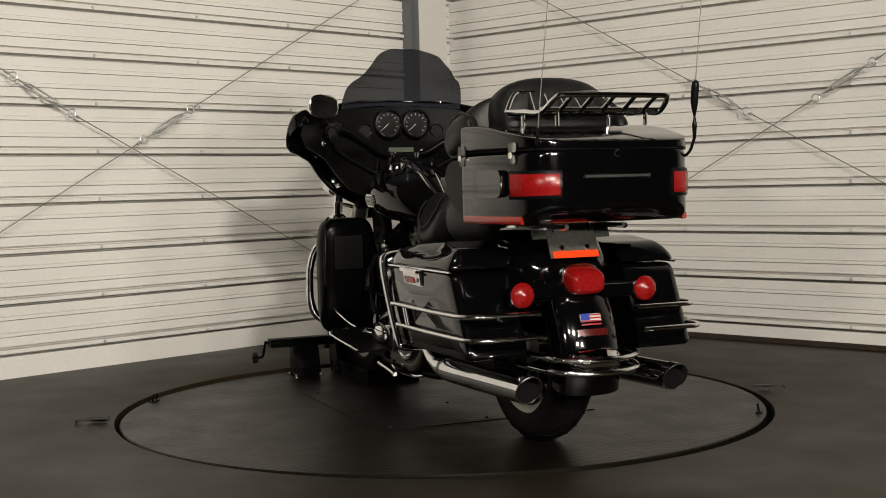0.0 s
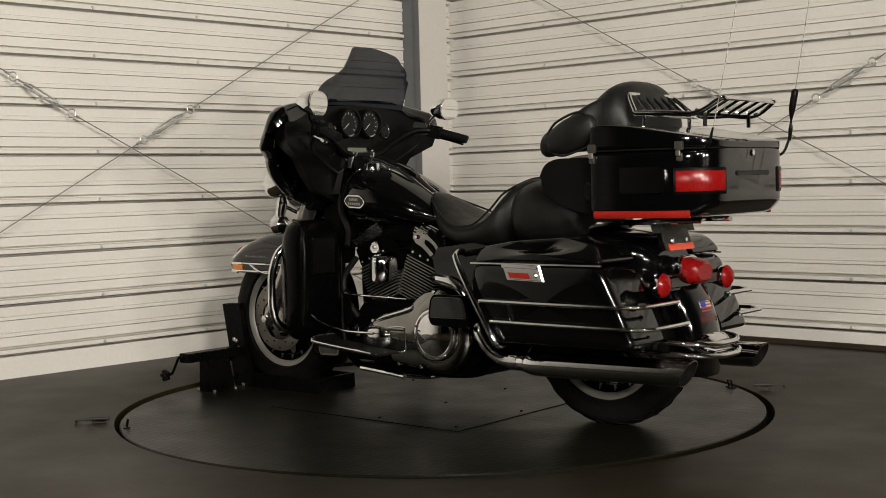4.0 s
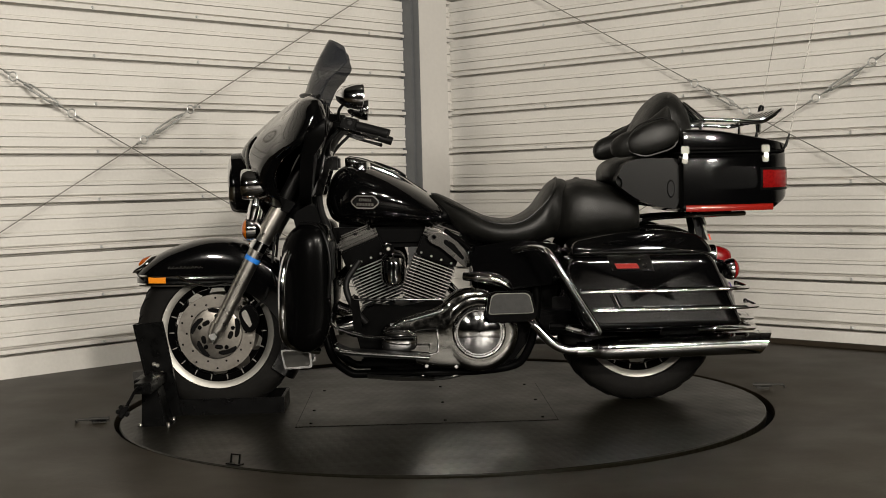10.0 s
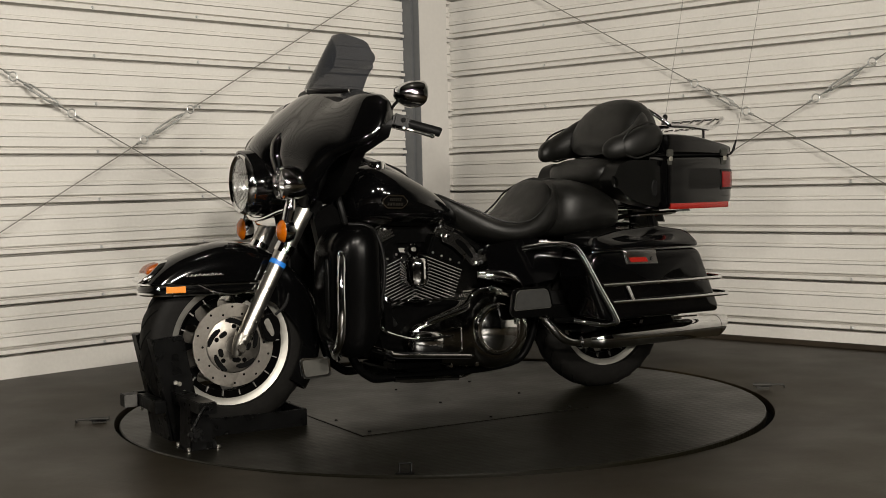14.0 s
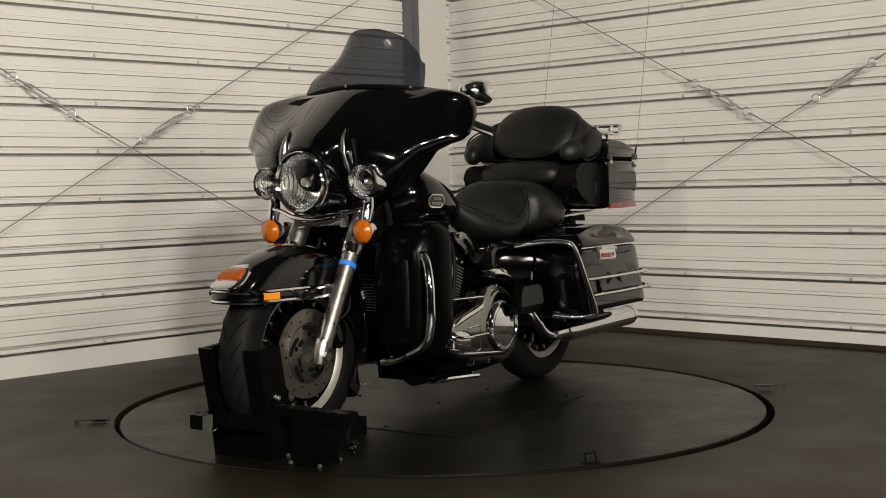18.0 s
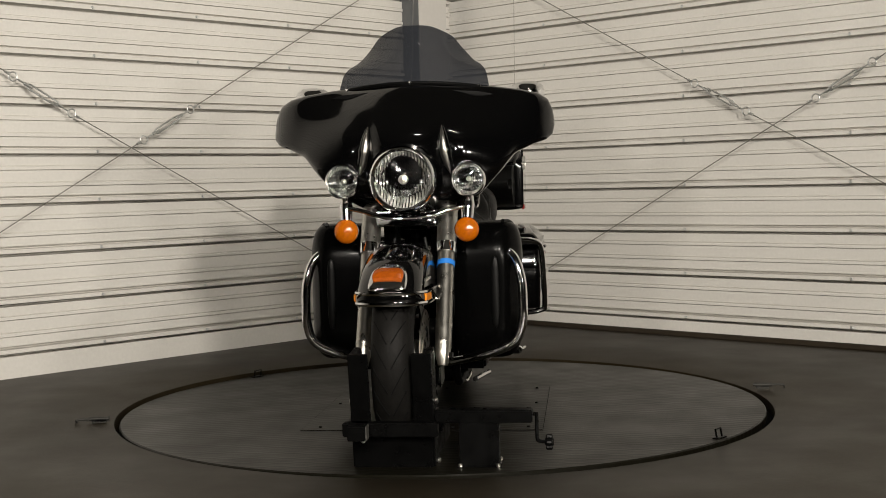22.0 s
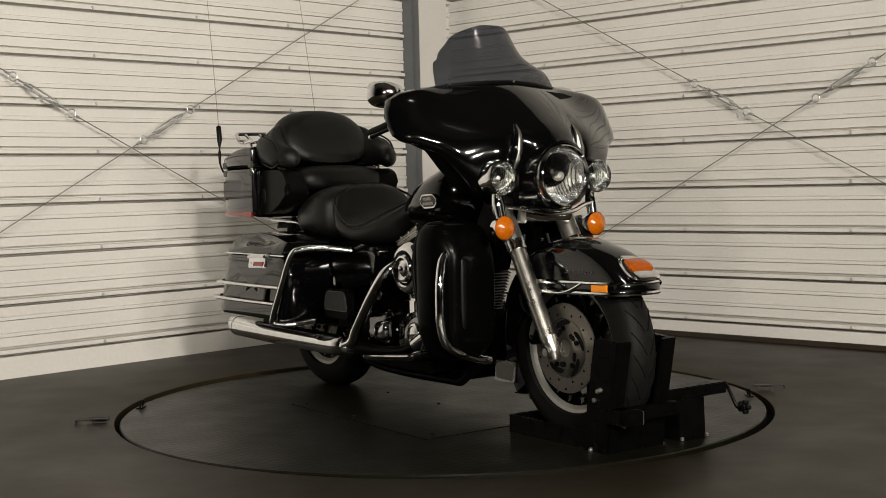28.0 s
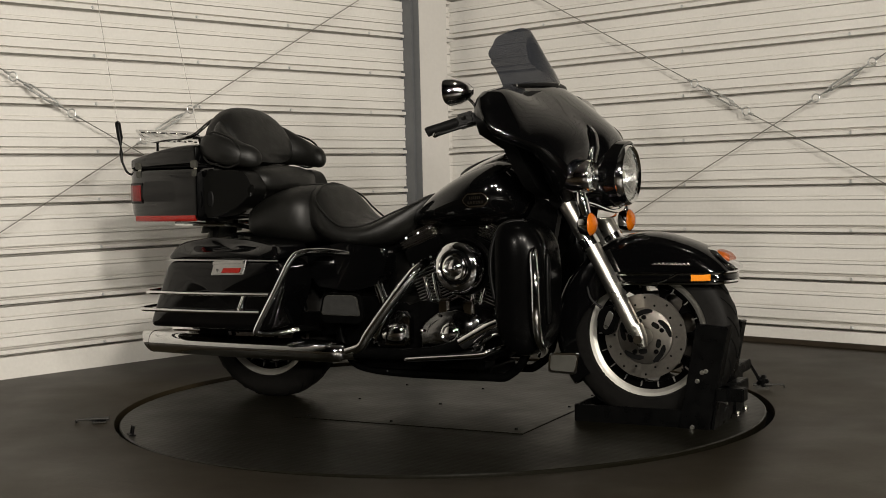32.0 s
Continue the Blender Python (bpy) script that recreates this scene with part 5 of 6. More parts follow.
part("fender_reflector", patch_bm(166.0, 171.6, 0.052, 0.388), DARK_RED, motorcycle, "dark red fender reflector")
for z, g in ((0.300, 0.0), (0.262, 0.008)):
    part("rear_bumper", tube([(-0.95, 0.17, z + 0.012), (-1.06, 0.165, z + 0.010), (-1.15 - g, 0.135, z + 0.004), (-1.19 - g, 0.07, z), (-1.2 - g, 0.0, z), (-1.19 - g, -0.07, z), (-1.15 - g, -0.135, z + 0.004), (-1.06, -0.165, z + 0.010), (-0.95, -0.17, z + 0.012)], 0.010, 10, 5), CHROME, motorcycle, "chrome rear bumper bar")
part("fender_tip", eggs([(-1.10, 0.085, 0.26, 0.33), (-1.15, 0.085, 0.25, 0.33), (-1.18, 0.06, 0.25, 0.31)], n=3), CHROME, motorcycle)

# ---- exhaust ----
for s in SIDES:
    y = s * 0.252
    x0 = -0.52 if s > 0 else -0.24
    muf = part("muffler", tube([(x0, y - s * 0.01, 0.216), (x0 - 0.05, y - s * 0.008, 0.217), (x0 - 0.10, y, 0.218), (-0.8, y, 0.221), (-1.17, y, 0.227)], [0.024, 0.036, 0.042, 0.043, 0.043], 28, 6), CHROME, motorcycle, "long chrome muffler")
    rows = []
    for k, (x, r) in enumerate(((-1.165, 0.0442), (-1.19, 0.0442), (-1.19, 0.040), (-1.10, 0.038))):
        rows.append([(x - (0.022 * math.sin(a) if 0 < k < 3 else 0), y + r * math.cos(a), 0.2275 + r * math.sin(a)) for a in [2 * math.pi * j / 28 for j in range(28)]])
    part("muffler_tip", ring_rows(rows, cap=False), CHROME, muf, "slash-cut chrome tip")
    # the shade inside the open tip is put into a near-black disc
    part("muffler_dark_disc", lathe([(0.0005, 0), (0.0395, 0)], 28, "x", (-1.172, y, 0.2275)), PIT, muf, "near-black disc for the shaded muffler opening")
    part("clamp", tube([(x0 - 0.01, y - s * 0.01, 0.216), (x0 + 0.025, y - s * 0.01, 0.2155)], 0.029, 20, 1), CHROME, muf)
    part("muffler_bracket", slab([(-0.80, 0.26), (-0.95, 0.26), (-0.93, 0.31), (-0.82, 0.31)], s * 0.24, s * 0.247), ENGINE, muf)
part("crossover_pipe", tube([(-0.515, 0.242, 0.216), (-0.46, 0.242, 0.218), (-0.41, 0.242, 0.240), (-0.365, 0.240, 0.285), (-0.335, 0.22, 0.325), (-0.33, 0.15, 0.34)], 0.019, 16, 6), CHROME, motorcycle, "chrome crossover pipe")
part("rear_header", tube([(0.05, -0.17, 0.55), (0.03, -0.235, 0.515), (-0.05, -0.252, 0.42), (-0.15, -0.255, 0.30), (-0.19, -0.253, 0.245), (-0.25, -0.25, 0.222)], [0.018, 0.021, 0.022, 0.022, 0.021, 0.023], 18, 6), CHROME, motorcycle, "chrome rear exhaust shield")
part("front_header", tube([(0.34, -0.15, 0.52), (0.38, -0.205, 0.48), (0.435, -0.222, 0.415), (0.41, -0.226, 0.36), (0.33, -0.23, 0.325), (0.22, -0.236, 0.265), ], [0.022, 0.024, 0.025, 0.026, 0.027, 0.026], 18, 6), CHROME, motorcycle, "chrome front exhaust shield")
part("exhaust_pipe", tube([(0.24, -0.234, 0.272), (0.10, -0.215, 0.228), (-0.05, -0.22, 0.215), (-0.24, -0.24, 0.217)], 0.021, 14, 5), ENGINE, motorcycle, "dark exhaust pipe")

# ---- engine ----
part("crankcase", slab(rounded([(0.30, 0.20), (0.33, 0.33), (0.27, 0.40), (0.14, 0.385), (0.02, 0.41), (-0.06, 0.38), (-0.12, 0.42), (-0.30, 0.42), (-0.33, 0.25), (-0.25, 0.15), (0.20, 0.145)], 0.025), -0.15, 0.15, 0.012, 3), ENGINE, motorcycle, "black engine crankcase")
part("oil_pan", slab(rounded([(0.28, 0.17), (0.26, 0.118), (-0.22, 0.118), (-0.30, 0.17)], 0.02), -0.11, 0.11, 0.008), ENGINE, motorcycle)
fin_mesh = None
for lean, bx in ((-21.5, 0.205), (21.5, 0.085)):
    m = pose(bx, 0, 0.375, 0, -lean, 0)
    cyl = part("cylinder", cuboid((-0.056, -0.075, 0.0), (0.056, 0.075, 0.30), 0.02, 3), ENGINE, motorcycle, "black finned cylinder", m)
    for k in range(14):
        cm = pose(0, 0, 0.022 + k * 0.0118)
        fin = again(fin_mesh[0], cyl, cm) if fin_mesh else part("fin", cuboid((-0.082, -0.102, -0.0024), (0.082, 0.102, 0.0018), 0.0), ENGINE, cyl, "black cooling fin", cm)
        if fin_mesh:
            again(fin_mesh[1], fin, pose(0, 0, 0))
        else:
            bm = bmesh.new()
            for s in SIDES:
                cuboid((-0.0828, s * 0.1024 - 0.0005, -0.0012), (0.0828, s * 0.1024 + 0.0005, 0.0018), bm=bm)
                cuboid((s * 0.0823 - 0.0005, -0.1018, -0.0016), (s * 0.0823 + 0.0005, 0.1018, 0.0022), bm=bm)
            fin_mesh = (fin, part("fin_edge", bm, FIN, fin, "bright machined fin edge"))
    head = part("cylinder_head", cuboid((-0.080, -0.100, 0.184), (0.080, 0.100, 0.262), 0.006, 2), ENGINE, cyl, "black cylinder head")
    for x in (-0.06, -0.02, 0.02, 0.06):
        for s in SIDES:
            part("head_bolt", lathe(disc_profile(0.005, 0, 0.006), 8, "y"), BOLT, head, m=pose(x, s * 0.100 - (0.006 if s < 0 else 0), 0.198))
    rock = part("rocker_cover", cuboid((-0.078, -0.105, 0.262), (0.078, 0.105, 0.300), 0.012, 3), ROCKER, cyl, "silver rocker cover")
    for z in (0.269, 0.281, 0.292):
        part("rocker_rib", cuboid((-0.0805, -0.1075, z - 0.003), (0.0805, 0.1075, z + 0.003), 0.002), ROCKER, rock, "bright rocker cover rib")
    part("rocker_top", cuboid((-0.062, -0.085, 0.298), (0.062, 0.085, 0.318), 0.008, 3), ROCKER, rock)
    for x in (-0.055, 0.0, 0.055):
        for s in SIDES:
            part("rocker_bolt", lathe(disc_profile(0.007, 0, 0.012), 8, "z"), CHROME, rock, m=pose(x, s * 0.09, 0.296))
    for k in (-1, 1):
        part("pushrod_tube", tube([(k * 0.020, -0.122, 0.135), (k * 0.016 + lean * -0.0008, -0.128, 0.0)], 0.0105, 12, 1), CHROME, cyl, "chrome pushrod tube")
mount = part("engine_mount", slab(rounded([(0.045, 0.652), (-0.02, 0.655), (-0.085, 0.605), (-0.128, 0.535), (-0.095, 0.518), (-0.05, 0.560), (-0.005, 0.600), (0.04, 0.622)], 0.012), 0.118, 0.130, 0.004, 3), ROCKER, motorcycle, "polished side engine mount")
part("mount_recess", slab(rounded([(-0.02, 0.632), (-0.055, 0.612), (-0.092, 0.560), (-0.085, 0.550), (-0.045, 0.590), (-0.015, 0.615)], 0.01), 0.1305, 0.132), ENGINE, mount)
for x, z in ((0.02, 0.640), (-0.108, 0.532)):
    part("mount_bolt", lathe(disc_profile(0.009, 0, 0.010), 6, "y"), CHROME, mount, m=pose(x, 0.130, z))
part("intake_manifold", tube([(0.17, -0.10, 0.545), (0.17, 0.10, 0.545)], 0.04, 16, 1), ENGINE, motorcycle)
rows = []
for y, w, lo, hi in ((0.125, 0.045, 0.470, 0.585), (0.165, 0.047, 0.463, 0.580), (0.188, 0.042, 0.464, 0.574), (0.203, 0.026, 0.468, 0.566), (0.209, 0.010, 0.476, 0.556)):
    rows.append([(x, y, z) for x, _, z in [(0.174 + q[1], 0, q[2]) for q in egg(0, w, lo, hi, 3.4, count=28)]])
horn = part("horn_cover", ring_rows(rows), CHROME, motorcycle, "chrome horn cover", sharp=60)
part("horn_rib", slab(rounded([(0.181, 0.474), (0.179, 0.556), (0.167, 0.556), (0.166, 0.474)], 0.004), 0.205, 0.2125, 0.002), CHROME, horn, "bright centre rib")
part("horn_bracket", slab(rounded([(0.214, 0.580), (0.212, 0.612), (0.198, 0.624), (0.182, 0.622), (0.170, 0.608), (0.168, 0.580)], 0.012), 0.165, 0.184, 0.005, 3), CHROME, horn, "chrome horn bracket")
part("horn_bolt", lathe(disc_profile(0.008, 0, 0.008), 10, "y"), BOLT, horn, m=pose(0.191, 0.184, 0.602))
case = rounded([(0.232, 0.280), (0.222, 0.310), (0.192, 0.332), (0.096, 0.361), (0.0, 0.388), (-0.034, 0.428), (-0.085, 0.450), (-0.152, 0.457), (-0.208, 0.428), (-0.252, 0.345), (-0.250, 0.270), (-0.225, 0.215), (-0.155, 0.162), (-0.075, 0.151), (0.004, 0.154), (0.091, 0.168), (0.205, 0.205), (0.232, 0.245)], 0.03, 5)
primary = part("primary_cover", ring_rows([[(-0.02 + (x + 0.02) * f, y, 0.275 + (z - 0.275) * f) for x, z in case] for f, y in
               ((1.0, 0.13), (1.0, 0.176), (0.990, 0.190), (0.965, 0.201), (0.925, 0.2075), (0.86, 0.2105), (0.7, 0.2135), (0.5, 0.216), (0.25, 0.2175), (0.02, 0.218))]), CASE, motorcycle, "polished chrome primary cover", sharp=50)
part("primary_bulge", lathe([(0.098, 0.006), (0.112, 0.0065), (0.128, 0.0045), (0.140, -0.001), (0.147, -0.010), (0.150, -0.024)], 56, "y", (-0.137, 0.211, 0.288)), CASE, primary, "rounded clutch housing")
frame_path = [(0.100, 0.300), (0.060, 0.304), (0.024, 0.304), (0.018, 0.292), (0.016, 0.228), (0.024, 0.214), (0.060, 0.208), (0.100, 0.206)]
part("inspection_frame", tube([(x, 0.2145, z) for x, z in frame_path], 0.0042, 8, 5), CHROME, primary, "raised panel edge")
part("primary_ridge", tube([(0.215, 0.200, 0.300), (0.14, 0.209, 0.334), (0.0, 0.211, 0.372), (-0.025, 0.208, 0.390)], [0.006, 0.011, 0.011, 0.005], 12, 6), CHROME, primary, "polished ridge")
derby = part("derby_cover", lathe([(0.0005, 0.0330), (0.02, 0.0320), (0.04, 0.0292), (0.06, 0.0246), (0.078, 0.0190), (0.080, 0.015), (0.084, 0.015), (0.087, 0.020), (0.093, 0.019), (0.099, 0.011), (0.100, -0.004)], 48, "y"), CHROME, motorcycle, "round chrome derby cover", pose(-0.137, 0.215, 0.288))
for k in range(5):
    a = radians(72 * k + 90)
    part("cover_bolt", lathe(disc_profile(0.005, 0.012, 0.019), 8, "y"), CHROME, derby, m=pose(0.0905 * math.cos(a), 0.004, 0.0905 * math.sin(a)))
part("inspection_cover", eggs([(0.225, 0.004, 0.245, 0.285, 0.21), (0.215, 0.020, 0.226, 0.298, 0.212), (0.18, 0.028, 0.218, 0.304, 0.214), (0.13, 0.028, 0.220, 0.300, 0.214), (0.10, 0.018, 0.234, 0.286, 0.212), (0.092, 0.004, 0.25, 0.27, 0.21)], n=3, count=24), CHROME, primary, "chrome inspection cover")
part("shift_rod", tube([(0.318, 0.215, 0.438), (0.318, 0.215, 0.420), (0.17, 0.222, 0.417), (0.0, 0.222, 0.412)], 0.0045, 8, 2), CHROME, motorcycle, "chrome shift rod")
part("shift_arm", slab(rounded([(0.335, 0.435), (0.305, 0.435), (0.295, 0.31), (0.325, 0.30)], 0.012), 0.205, 0.214, 0.002), ENGINE, motorcycle)
for x, z in ((0.18, 0.185), (0.06, 0.165), (-0.05, 0.16), (-0.21, 0.21), (-0.238, 0.345), (-0.12, 0.443), (0.03, 0.368), (0.185, 0.322)):
    part("primary_bolt", lathe(disc_profile(0.0085, -0.03, 0.005), 8, "y"), CHROME, primary, m=pose(x, 0.207, z))
part("heel_shifter", tube([(0.40, 0.325, 0.345), (0.37, 0.31, 0.322), (0.28, 0.295, 0.292), (0.22, 0.29, 0.285), (0.10, 0.30, 0.287)], 0.0055, 8, 4), CHROME, motorcycle, "chrome heel-toe shifter")

air = part("air_cleaner", lathe([(0.0005, -0.050), (0.016, -0.051), (0.024, -0.046), (0.030, -0.043), (0.036, -0.046), (0.040, -0.050), (0.046, -0.048), (0.052, -0.038), (0.060, -0.036), (0.066, -0.041), (0.078, -0.038), (0.088, -0.030), (0.094, -0.016), (0.095, 0.0), (0.090, 0.03)], 48, "y"), CHROME, motorcycle, "round polished air cleaner", pose(0.225, -0.245, 0.540))
part("air_ring", lathe([(0.0515, -0.0392), (0.0600, -0.0368), (0.0600, -0.030)], 40, "y"), ENGINE, air, "dark ring")
part("air_bolt", lathe([(0.0005, -0.062), (0.010, -0.058), (0.012, -0.050)], 12, "y"), CHROME, air)
part("air_backing", lathe([(0.094, 0.028), (0.104, 0.022), (0.104, 0.055), (0.06, 0.075), (0.0005, 0.075)], 40, "y"), ENGINE, air)
out = rounded([(0.29, 0.24), (0.27, 0.36), (0.19, 0.385), (0.10, 0.375), (0.02, 0.32), (0.02, 0.23), (0.10, 0.18), (0.24, 0.185)], 0.03)
cam_cover = part("cam_cover", ring_rows([[(0.158 + (x - 0.158) * f, -y, 0.29 + (z - 0.29) * f) for x, z in out] for f, y in
                 ((1.0, 0.14), (1.0, 0.172), (0.97, 0.182), (0.90, 0.187), (0.78, 0.188), (0.72, 0.193), (0.45, 0.199), (0.2, 0.201), (0.02, 0.2015))]), DARK_CHROME, motorcycle, "dark chrome cam cover", sharp=50)
part("timer_cover", lathe([(0.0005, -0.016), (0.020, -0.015), (0.026, -0.011), (0.030, -0.014), (0.036, -0.013), (0.041, -0.008), (0.043, 0.004)], 32, "y", (0.158, -0.198, 0.295)), CHROME, cam_cover, "round silver timer cover")
part("lifter_block", cuboid((0.10, -0.185, 0.36), (0.145, -0.13, 0.42), 0.008), CHROME, motorcycle)
part("lifter_block", cuboid((0.20, -0.185, 0.35), (0.245, -0.13, 0.41), 0.008), CHROME, motorcycle)
part("oil_filter", tube([(0.33, -0.12, 0.30), (0.405, -0.12, 0.285)], 0.036, 20, 1), CHROME, motorcycle, "chrome oil filter")
gear = part("gearbox_cover", slab(rounded([(-0.02, 0.37), (-0.02, 0.24), (-0.16, 0.225), (-0.19, 0.30), (-0.14, 0.375)], 0.025), -0.185, -0.14, 0.01, 3), DARK_CHROME, motorcycle, "dark chrome gearbox side cover")
part("gearbox_dome", eggs([(-0.03, 0.01, 0.27, 0.31, -0.187), (-0.05, 0.024, 0.25, 0.325, -0.188), (-0.10, 0.024, 0.248, 0.32, -0.188), (-0.13, 0.01, 0.26, 0.30, -0.186)], n=2.6, count=20), CHROME, gear)
for x, z in ((0.275, 0.25), (0.255, 0.355), (0.11, 0.36), (0.035, 0.30), (0.05, 0.235), (0.22, 0.20), (-0.04, 0.355), (-0.15, 0.355), (-0.17, 0.25)):
    part("cover_screw", lathe(disc_profile(0.006, -0.006, 0.0), 8, "y"), CHROME, cam_cover, m=pose(x, -0.190, z))

# ---- frame, lower fairings, boards, covers ----
for s in SIDES:
    part("frame_rail", tube([(0.46, s * 0.06, 0.80), (0.46, s * 0.09, 0.55), (0.43, s * 0.12, 0.25), (0.36, s * 0.125, 0.145), (0.25, s * 0.125, 0.13), (-0.20, s * 0.125, 0.135), (-0.32, s * 0.14, 0.20), (-0.36, s * 0.15, 0.40), (-0.33, s * 0.14, 0.60)], 0.016, 12, 5), ENGINE, motorcycle, "black frame tube")
    low = part("lower_fairing", eggs([(x, w, lo, hi, s * y) for x, w, lo, hi, y in ((0.578, 0.05, 0.38, 0.56, 0.228), (0.571, 0.085, 0.315, 0.625, 0.230), (0.545, 0.103, 0.265, 0.675, 0.235), (0.51, 0.117, 0.240, 0.702, 0.241), (0.47, 0.122, 0.245, 0.710, 0.246), (0.430, 0.116, 0.275, 0.706, 0.250), (0.408, 0.100, 0.330, 0.690, 0.252), (0.399, 0.07, 0.39, 0.66, 0.252))], n=5.0, steps=4, count=40), LOWER, motorcycle, "gloss black lower fairing", sharp=60)
    part("lower_vent", eggs([(0.568, 0.010, 0.36, 0.58, s * 0.280), (0.581, 0.014, 0.35, 0.59, s * 0.280), (0.586, 0.006, 0.38, 0.56, s * 0.280)], n=3, count=16), SATIN, low)
    part("lower_trim", tube([(0.408, s * 0.352, 0.44), (0.398, s * 0.357, 0.52), (0.400, s * 0.354, 0.60), (0.418, s * 0.345, 0.665), (0.452, s * 0.328, 0.700), (0.505, s * 0.305, 0.707)], 0.007, 10, 6), SATIN, low, "dull black edge trim")
    part("glove_lid", slab(rounded([(0.388, 0.50), (0.403, 0.50), (0.403, 0.64), (0.388, 0.64)], 0.006), s * 0.20, s * 0.32, 0.006), SATIN, low)
    part("engine_guard", tube([(0.49, s * 0.10, 0.63), (0.515, s * 0.25, 0.625), (0.548, s * 0.335, 0.595), (0.566, s * 0.366, 0.52), (0.570, s * 0.372, 0.44), (0.570, s * 0.368, 0.36), (0.566, s * 0.340, 0.300), (0.545, s * 0.25, 0.258), (0.47, s * 0.10, 0.22)], 0.0155, 14, 6), CHROME, motorcycle, "chrome engine guard bar")
    part("neck_cover", slab(rounded([(0.47, 0.78), (0.42, 0.70), (0.40, 0.58), (0.44, 0.52), (0.52, 0.60), (0.55, 0.74)], 0.02), s * 0.06, s * 0.10, 0.006), ENGINE, motorcycle)
    board = part("floorboard", slab(rounded([(0.385, 0.262), (0.34, 0.242), (0.05, 0.215), (0.05, 0.205), (0.35, 0.230), (0.395, 0.252)], 0.006), s * 0.22, s * 0.345, 0.003), RUBBER, motorcycle, "rubber-topped rider floorboard")
    part("board_edge", tube([(0.388, s * 0.225, 0.262), (0.392, s * 0.32, 0.262), (0.375, s * 0.348, 0.256), (0.34, s * 0.353, 0.243), (0.08, s * 0.353, 0.219), (0.05, s * 0.345, 0.214)], 0.006, 8, 4), CHROME, board, "chrome board edge")
    part("board_bracket", cuboid((0.10, s * 0.17 - 0.05, 0.17), (0.30, s * 0.17 + 0.05, 0.205), 0.008), ENGINE, board)
    pb = part("passenger_board", slab(rounded([(-0.158, 0.345), (-0.170, 0.432), (-0.190, 0.442), (-0.312, 0.442), (-0.330, 0.432), (-0.348, 0.352), (-0.330, 0.330), (-0.18, 0.330)], 0.014), s * 0.270, s * 0.288, 0.004), ENGINE, motorcycle, "folded-up passenger footboard")
    part("pad_edge", slab(rounded([(-0.167, 0.358), (-0.180, 0.425), (-0.196, 0.435), (-0.306, 0.435), (-0.322, 0.425), (-0.337, 0.360)], 0.012), s * 0.2885, s * 0.2915, 0.001), BRACKET, pb)
    part("rubber_pad", slab(rounded([(-0.171, 0.362), (-0.183, 0.423), (-0.198, 0.432), (-0.304, 0.432), (-0.319, 0.423), (-0.333, 0.363)], 0.012), s * 0.2905, s * 0.2955, 0.001), GREY_PAD, pb, "grey rubber pad")
    part("board_hinge", cuboid((-0.30, s * 0.24 - 0.035, 0.325), (-0.20, s * 0.24 + 0.035, 0.350), 0.006), ENGINE, pb)
    part("side_cover", slab(rounded([(-0.10, 0.60), (-0.13, 0.47), (-0.26, 0.44), (-0.44, 0.46), (-0.46, 0.60), (-0.30, 0.625)], 0.03, 5), s * 0.12, s * 0.195, 0.02, 4), PAINT, motorcycle, "gloss black side cover", sharp=50)
    part("swing_arm", slab(rounded([(-0.30, 0.36), (-0.30, 0.27), (-0.80, 0.265), (-0.82, 0.335)], 0.02), s * 0.11, s * 0.145, 0.008), ENGINE, motorcycle, "black swing arm")
    part("shock", tube([(-0.62, s * 0.16, 0.33), (-0.70, s * 0.16, 0.55)], 0.03, 14, 1), ENGINE, motorcycle)
    part("bag_mount", tube([(-0.40, s * 0.20, 0.30), (-0.70, s * 0.215, 0.285), (-1.0, s * 0.21, 0.29)], 0.012, 8, 3), ENGINE, motorcycle)
    part("axle_cover", lathe(disc_profile(0.028, -0.02, 0.02), 20, "y"), CHROME, motorcycle, m=pose(RX, s * 0.155, RZ))
part("passing_hose", tube([(0.30, 0.17, 0.56), (0.35, 0.19, 0.48), (0.33, 0.2, 0.40), (0.28, 0.19, 0.33)], 0.012, 10, 5), RUBBER, motorcycle)
part("starter_pipe", tube([(-0.086, 0.17, 0.492), (-0.13, 0.185, 0.490), (-0.19, 0.195, 0.482), (-0.235, 0.198, 0.462), (-0.262, 0.198, 0.430)], [0.015, 0.021, 0.022, 0.020, 0.014], 16, 5), CHROME, motorcycle, "chrome starter end")
part("oil_spout", tube([(-0.14, -0.16, 0.40), (-0.16, -0.17, 0.47)], 0.018, 12, 1), CHROME, motorcycle)
part("drive_pulley", lathe([(0.02, -0.012), (0.10, -0.012), (0.104, 0), (0.10, 0.012), (0.02, 0.012)], 40, "y", (RX, 0.10, RZ)), ENGINE, motorcycle)
part("drive_belt", slab(rounded([(-0.25, 0.395), (-0.755, 0.41), (-0.765, 0.195), (-0.25, 0.30)], 0.08, 6), 0.09, 0.11, 0.002), RUBBER, motorcycle)
part("kickstand", tube([(0.28, 0.18, 0.13), (0.10, 0.20, 0.122), (0.03, 0.21, 0.118)], 0.010, 8, 3), CHROME, motorcycle, "folded chrome kickstand")
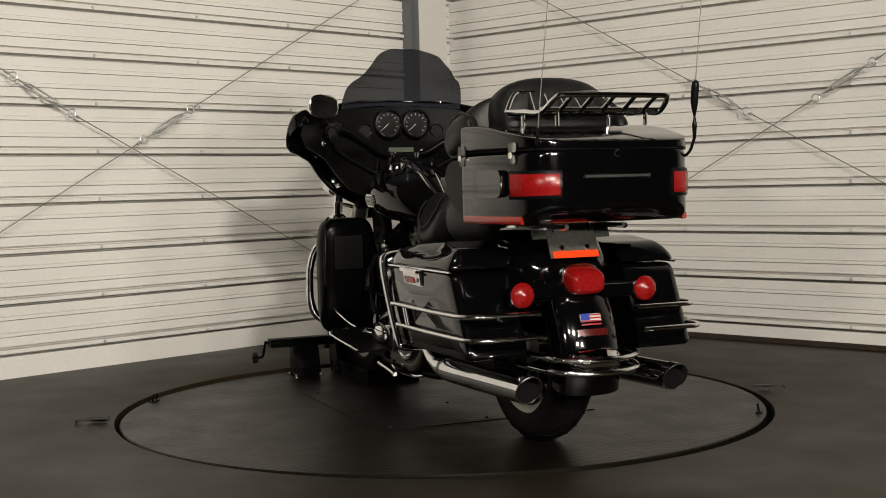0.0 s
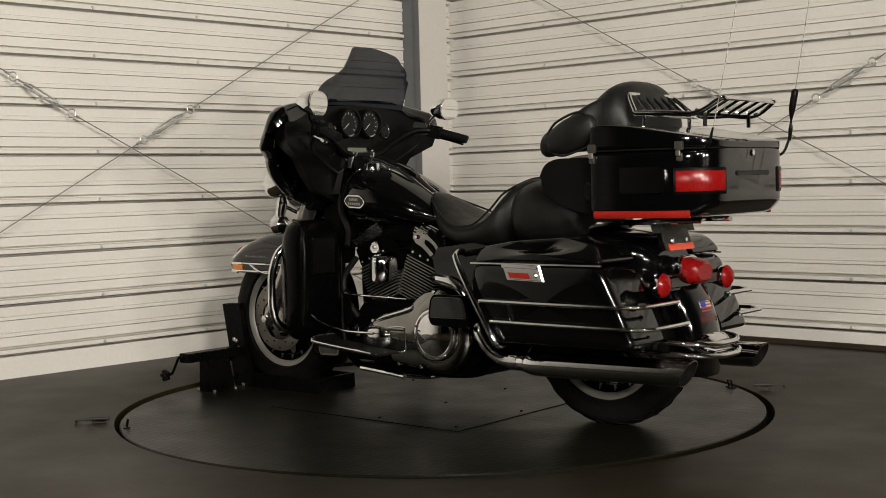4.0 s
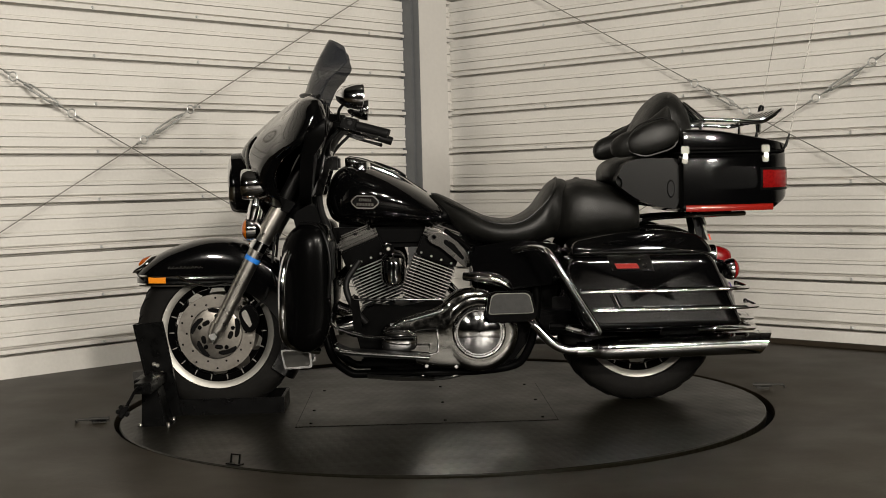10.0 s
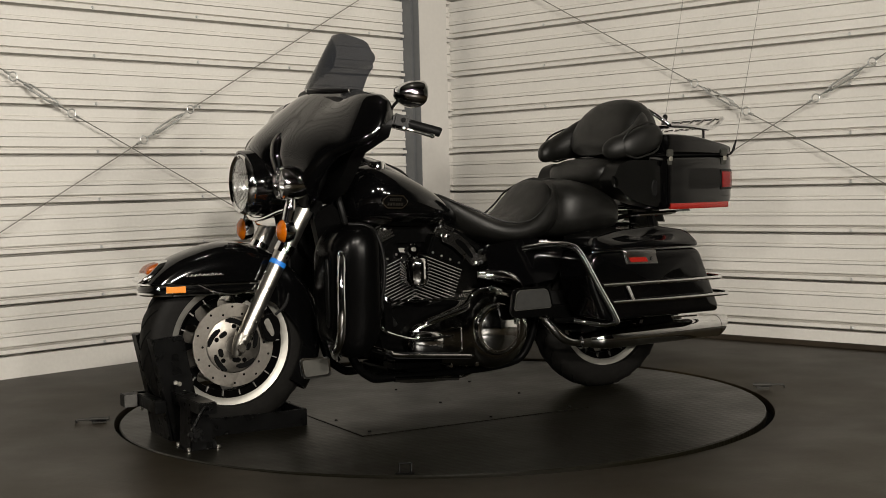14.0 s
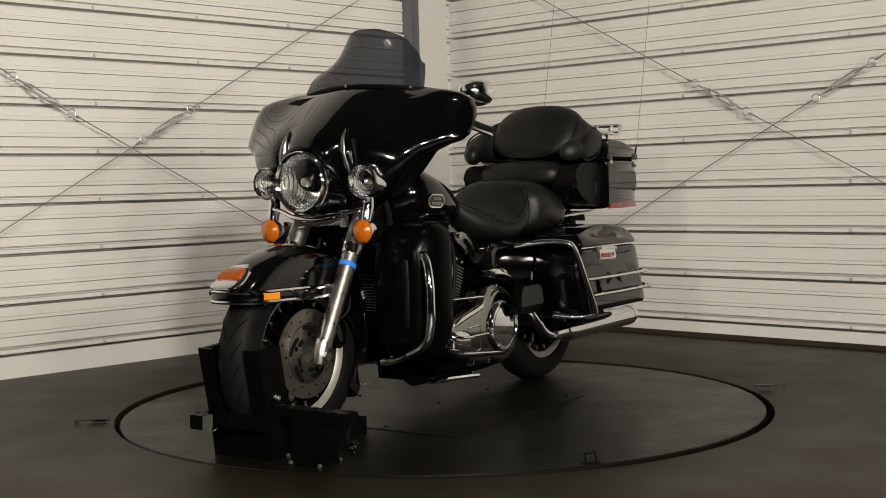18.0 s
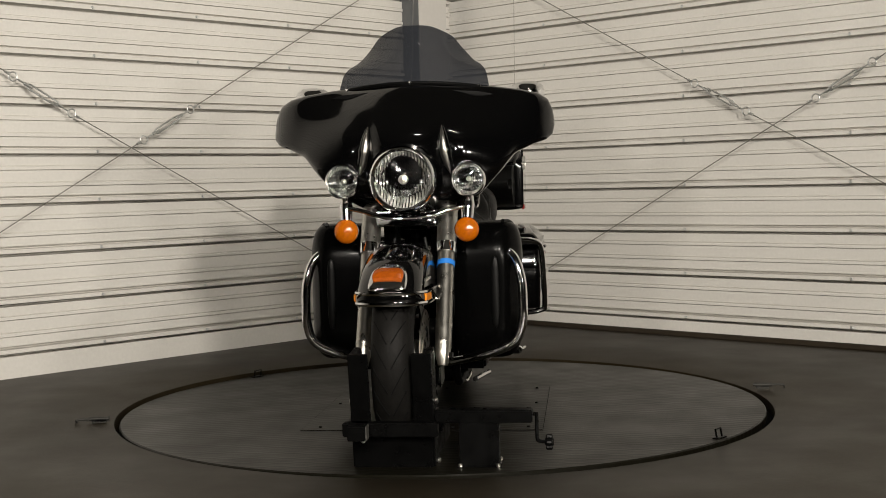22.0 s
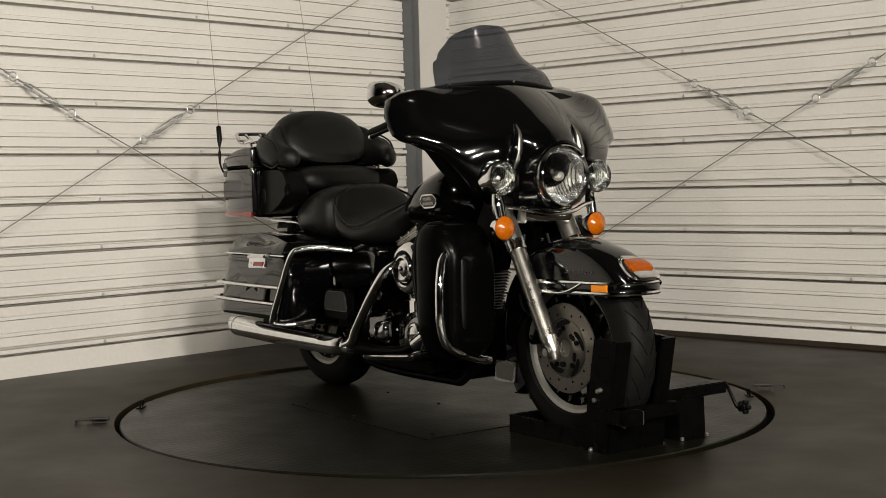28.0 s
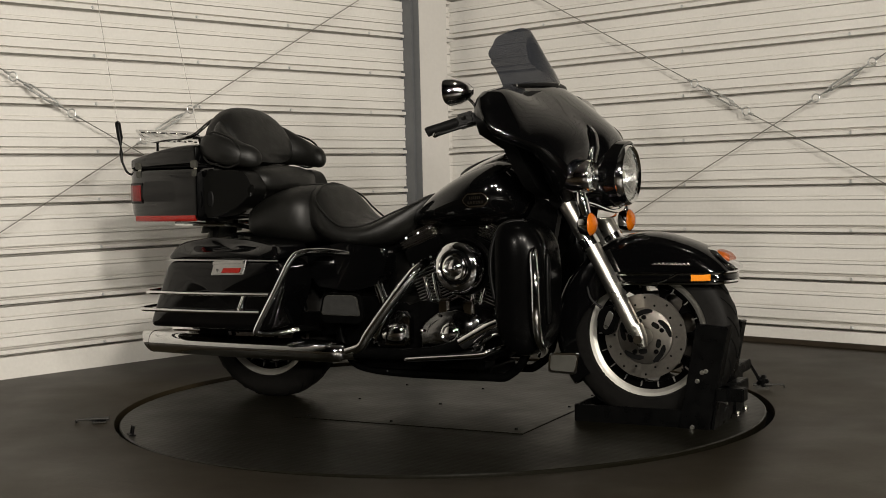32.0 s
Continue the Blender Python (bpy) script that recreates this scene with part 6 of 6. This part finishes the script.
part("skid_rail", tube([(0.30, 0.12, 0.135), (0.20, 0.14, 0.112), (0.0, 0.14, 0.108), (-0.1, 0.12, 0.125)], 0.007, 8, 4), CHROME, motorcycle)
part("brake_pedal", tube([(0.42, -0.31, 0.32), (0.36, -0.29, 0.30), (0.28, -0.25, 0.25)], 0.007, 8, 3), CHROME, motorcycle)
part("brake_pad", cuboid((0.385, -0.335, 0.318), (0.445, -0.285, 0.332), 0.004), RUBBER, motorcycle)
part("wiring_loom", tube([(0.45, 0.08, 0.84), (0.44, 0.11, 0.75), (0.41, 0.10, 0.66), (0.39, 0.13, 0.60)], 0.012, 8, 5), RUBBER, motorcycle)
part("fuel_line_cover", tube([(-0.02, 0.10, 0.66), (-0.10, 0.13, 0.60), (-0.16, 0.16, 0.53)], 0.012, 8, 4), ENGINE, motorcycle)
part("battery_box", cuboid((-0.44, -0.12, 0.33), (-0.12, 0.12, 0.60), 0.02), ENGINE, motorcycle)
part("backbone", cuboid((-0.30, -0.05, 0.60), (0.40, 0.05, 0.70), 0.02), ENGINE, motorcycle)

# ---- screws of the panel walls ----
screw_mesh = None
for wall, first, pitch, cols, rows in ((wall_left, 0.123, 0.2269, [0.366 + 0.597 * k for k in range(-2, 3)], range(10)),
                                       (wall_right, 0.104, 0.2327, [-0.353 + 0.93 * k for k in range(-1, 3)], range(10))):
    for u in cols:
        for k in rows:
            m = pose(u, -0.013, first + pitch * k - 0.001)
            if screw_mesh is None:
                screw_mesh = part("screw", lathe([(0.0005, -0.006), (0.005, -0.006), (0.0055, -0.002), (0.009, -0.001), (0.009, 0.0)], 8, "y"), GALV, wall, m=m)
            else:
                again(screw_mesh, wall, m)


def motions():
    rows = []
    for k in range(17):
        t = 2.0 * k
        turn = 112.54 + 6.8632 * t + 0.000869 * (t - 16) ** 2
        rows.append((t, pose(0, 0, -0.016, 0, 0, turn)))
    walk(turntable, [(t, pose(0, 0, 0.006) @ m) for t, m in rows])
    walk(wheel_chock, [(t, m @ pose(0, -0.0274, 0)) for t, m in rows])
    walk(motorcycle, [(t, m @ pose(0, -0.0274, 0.016)) for t, m in rows])


motions()
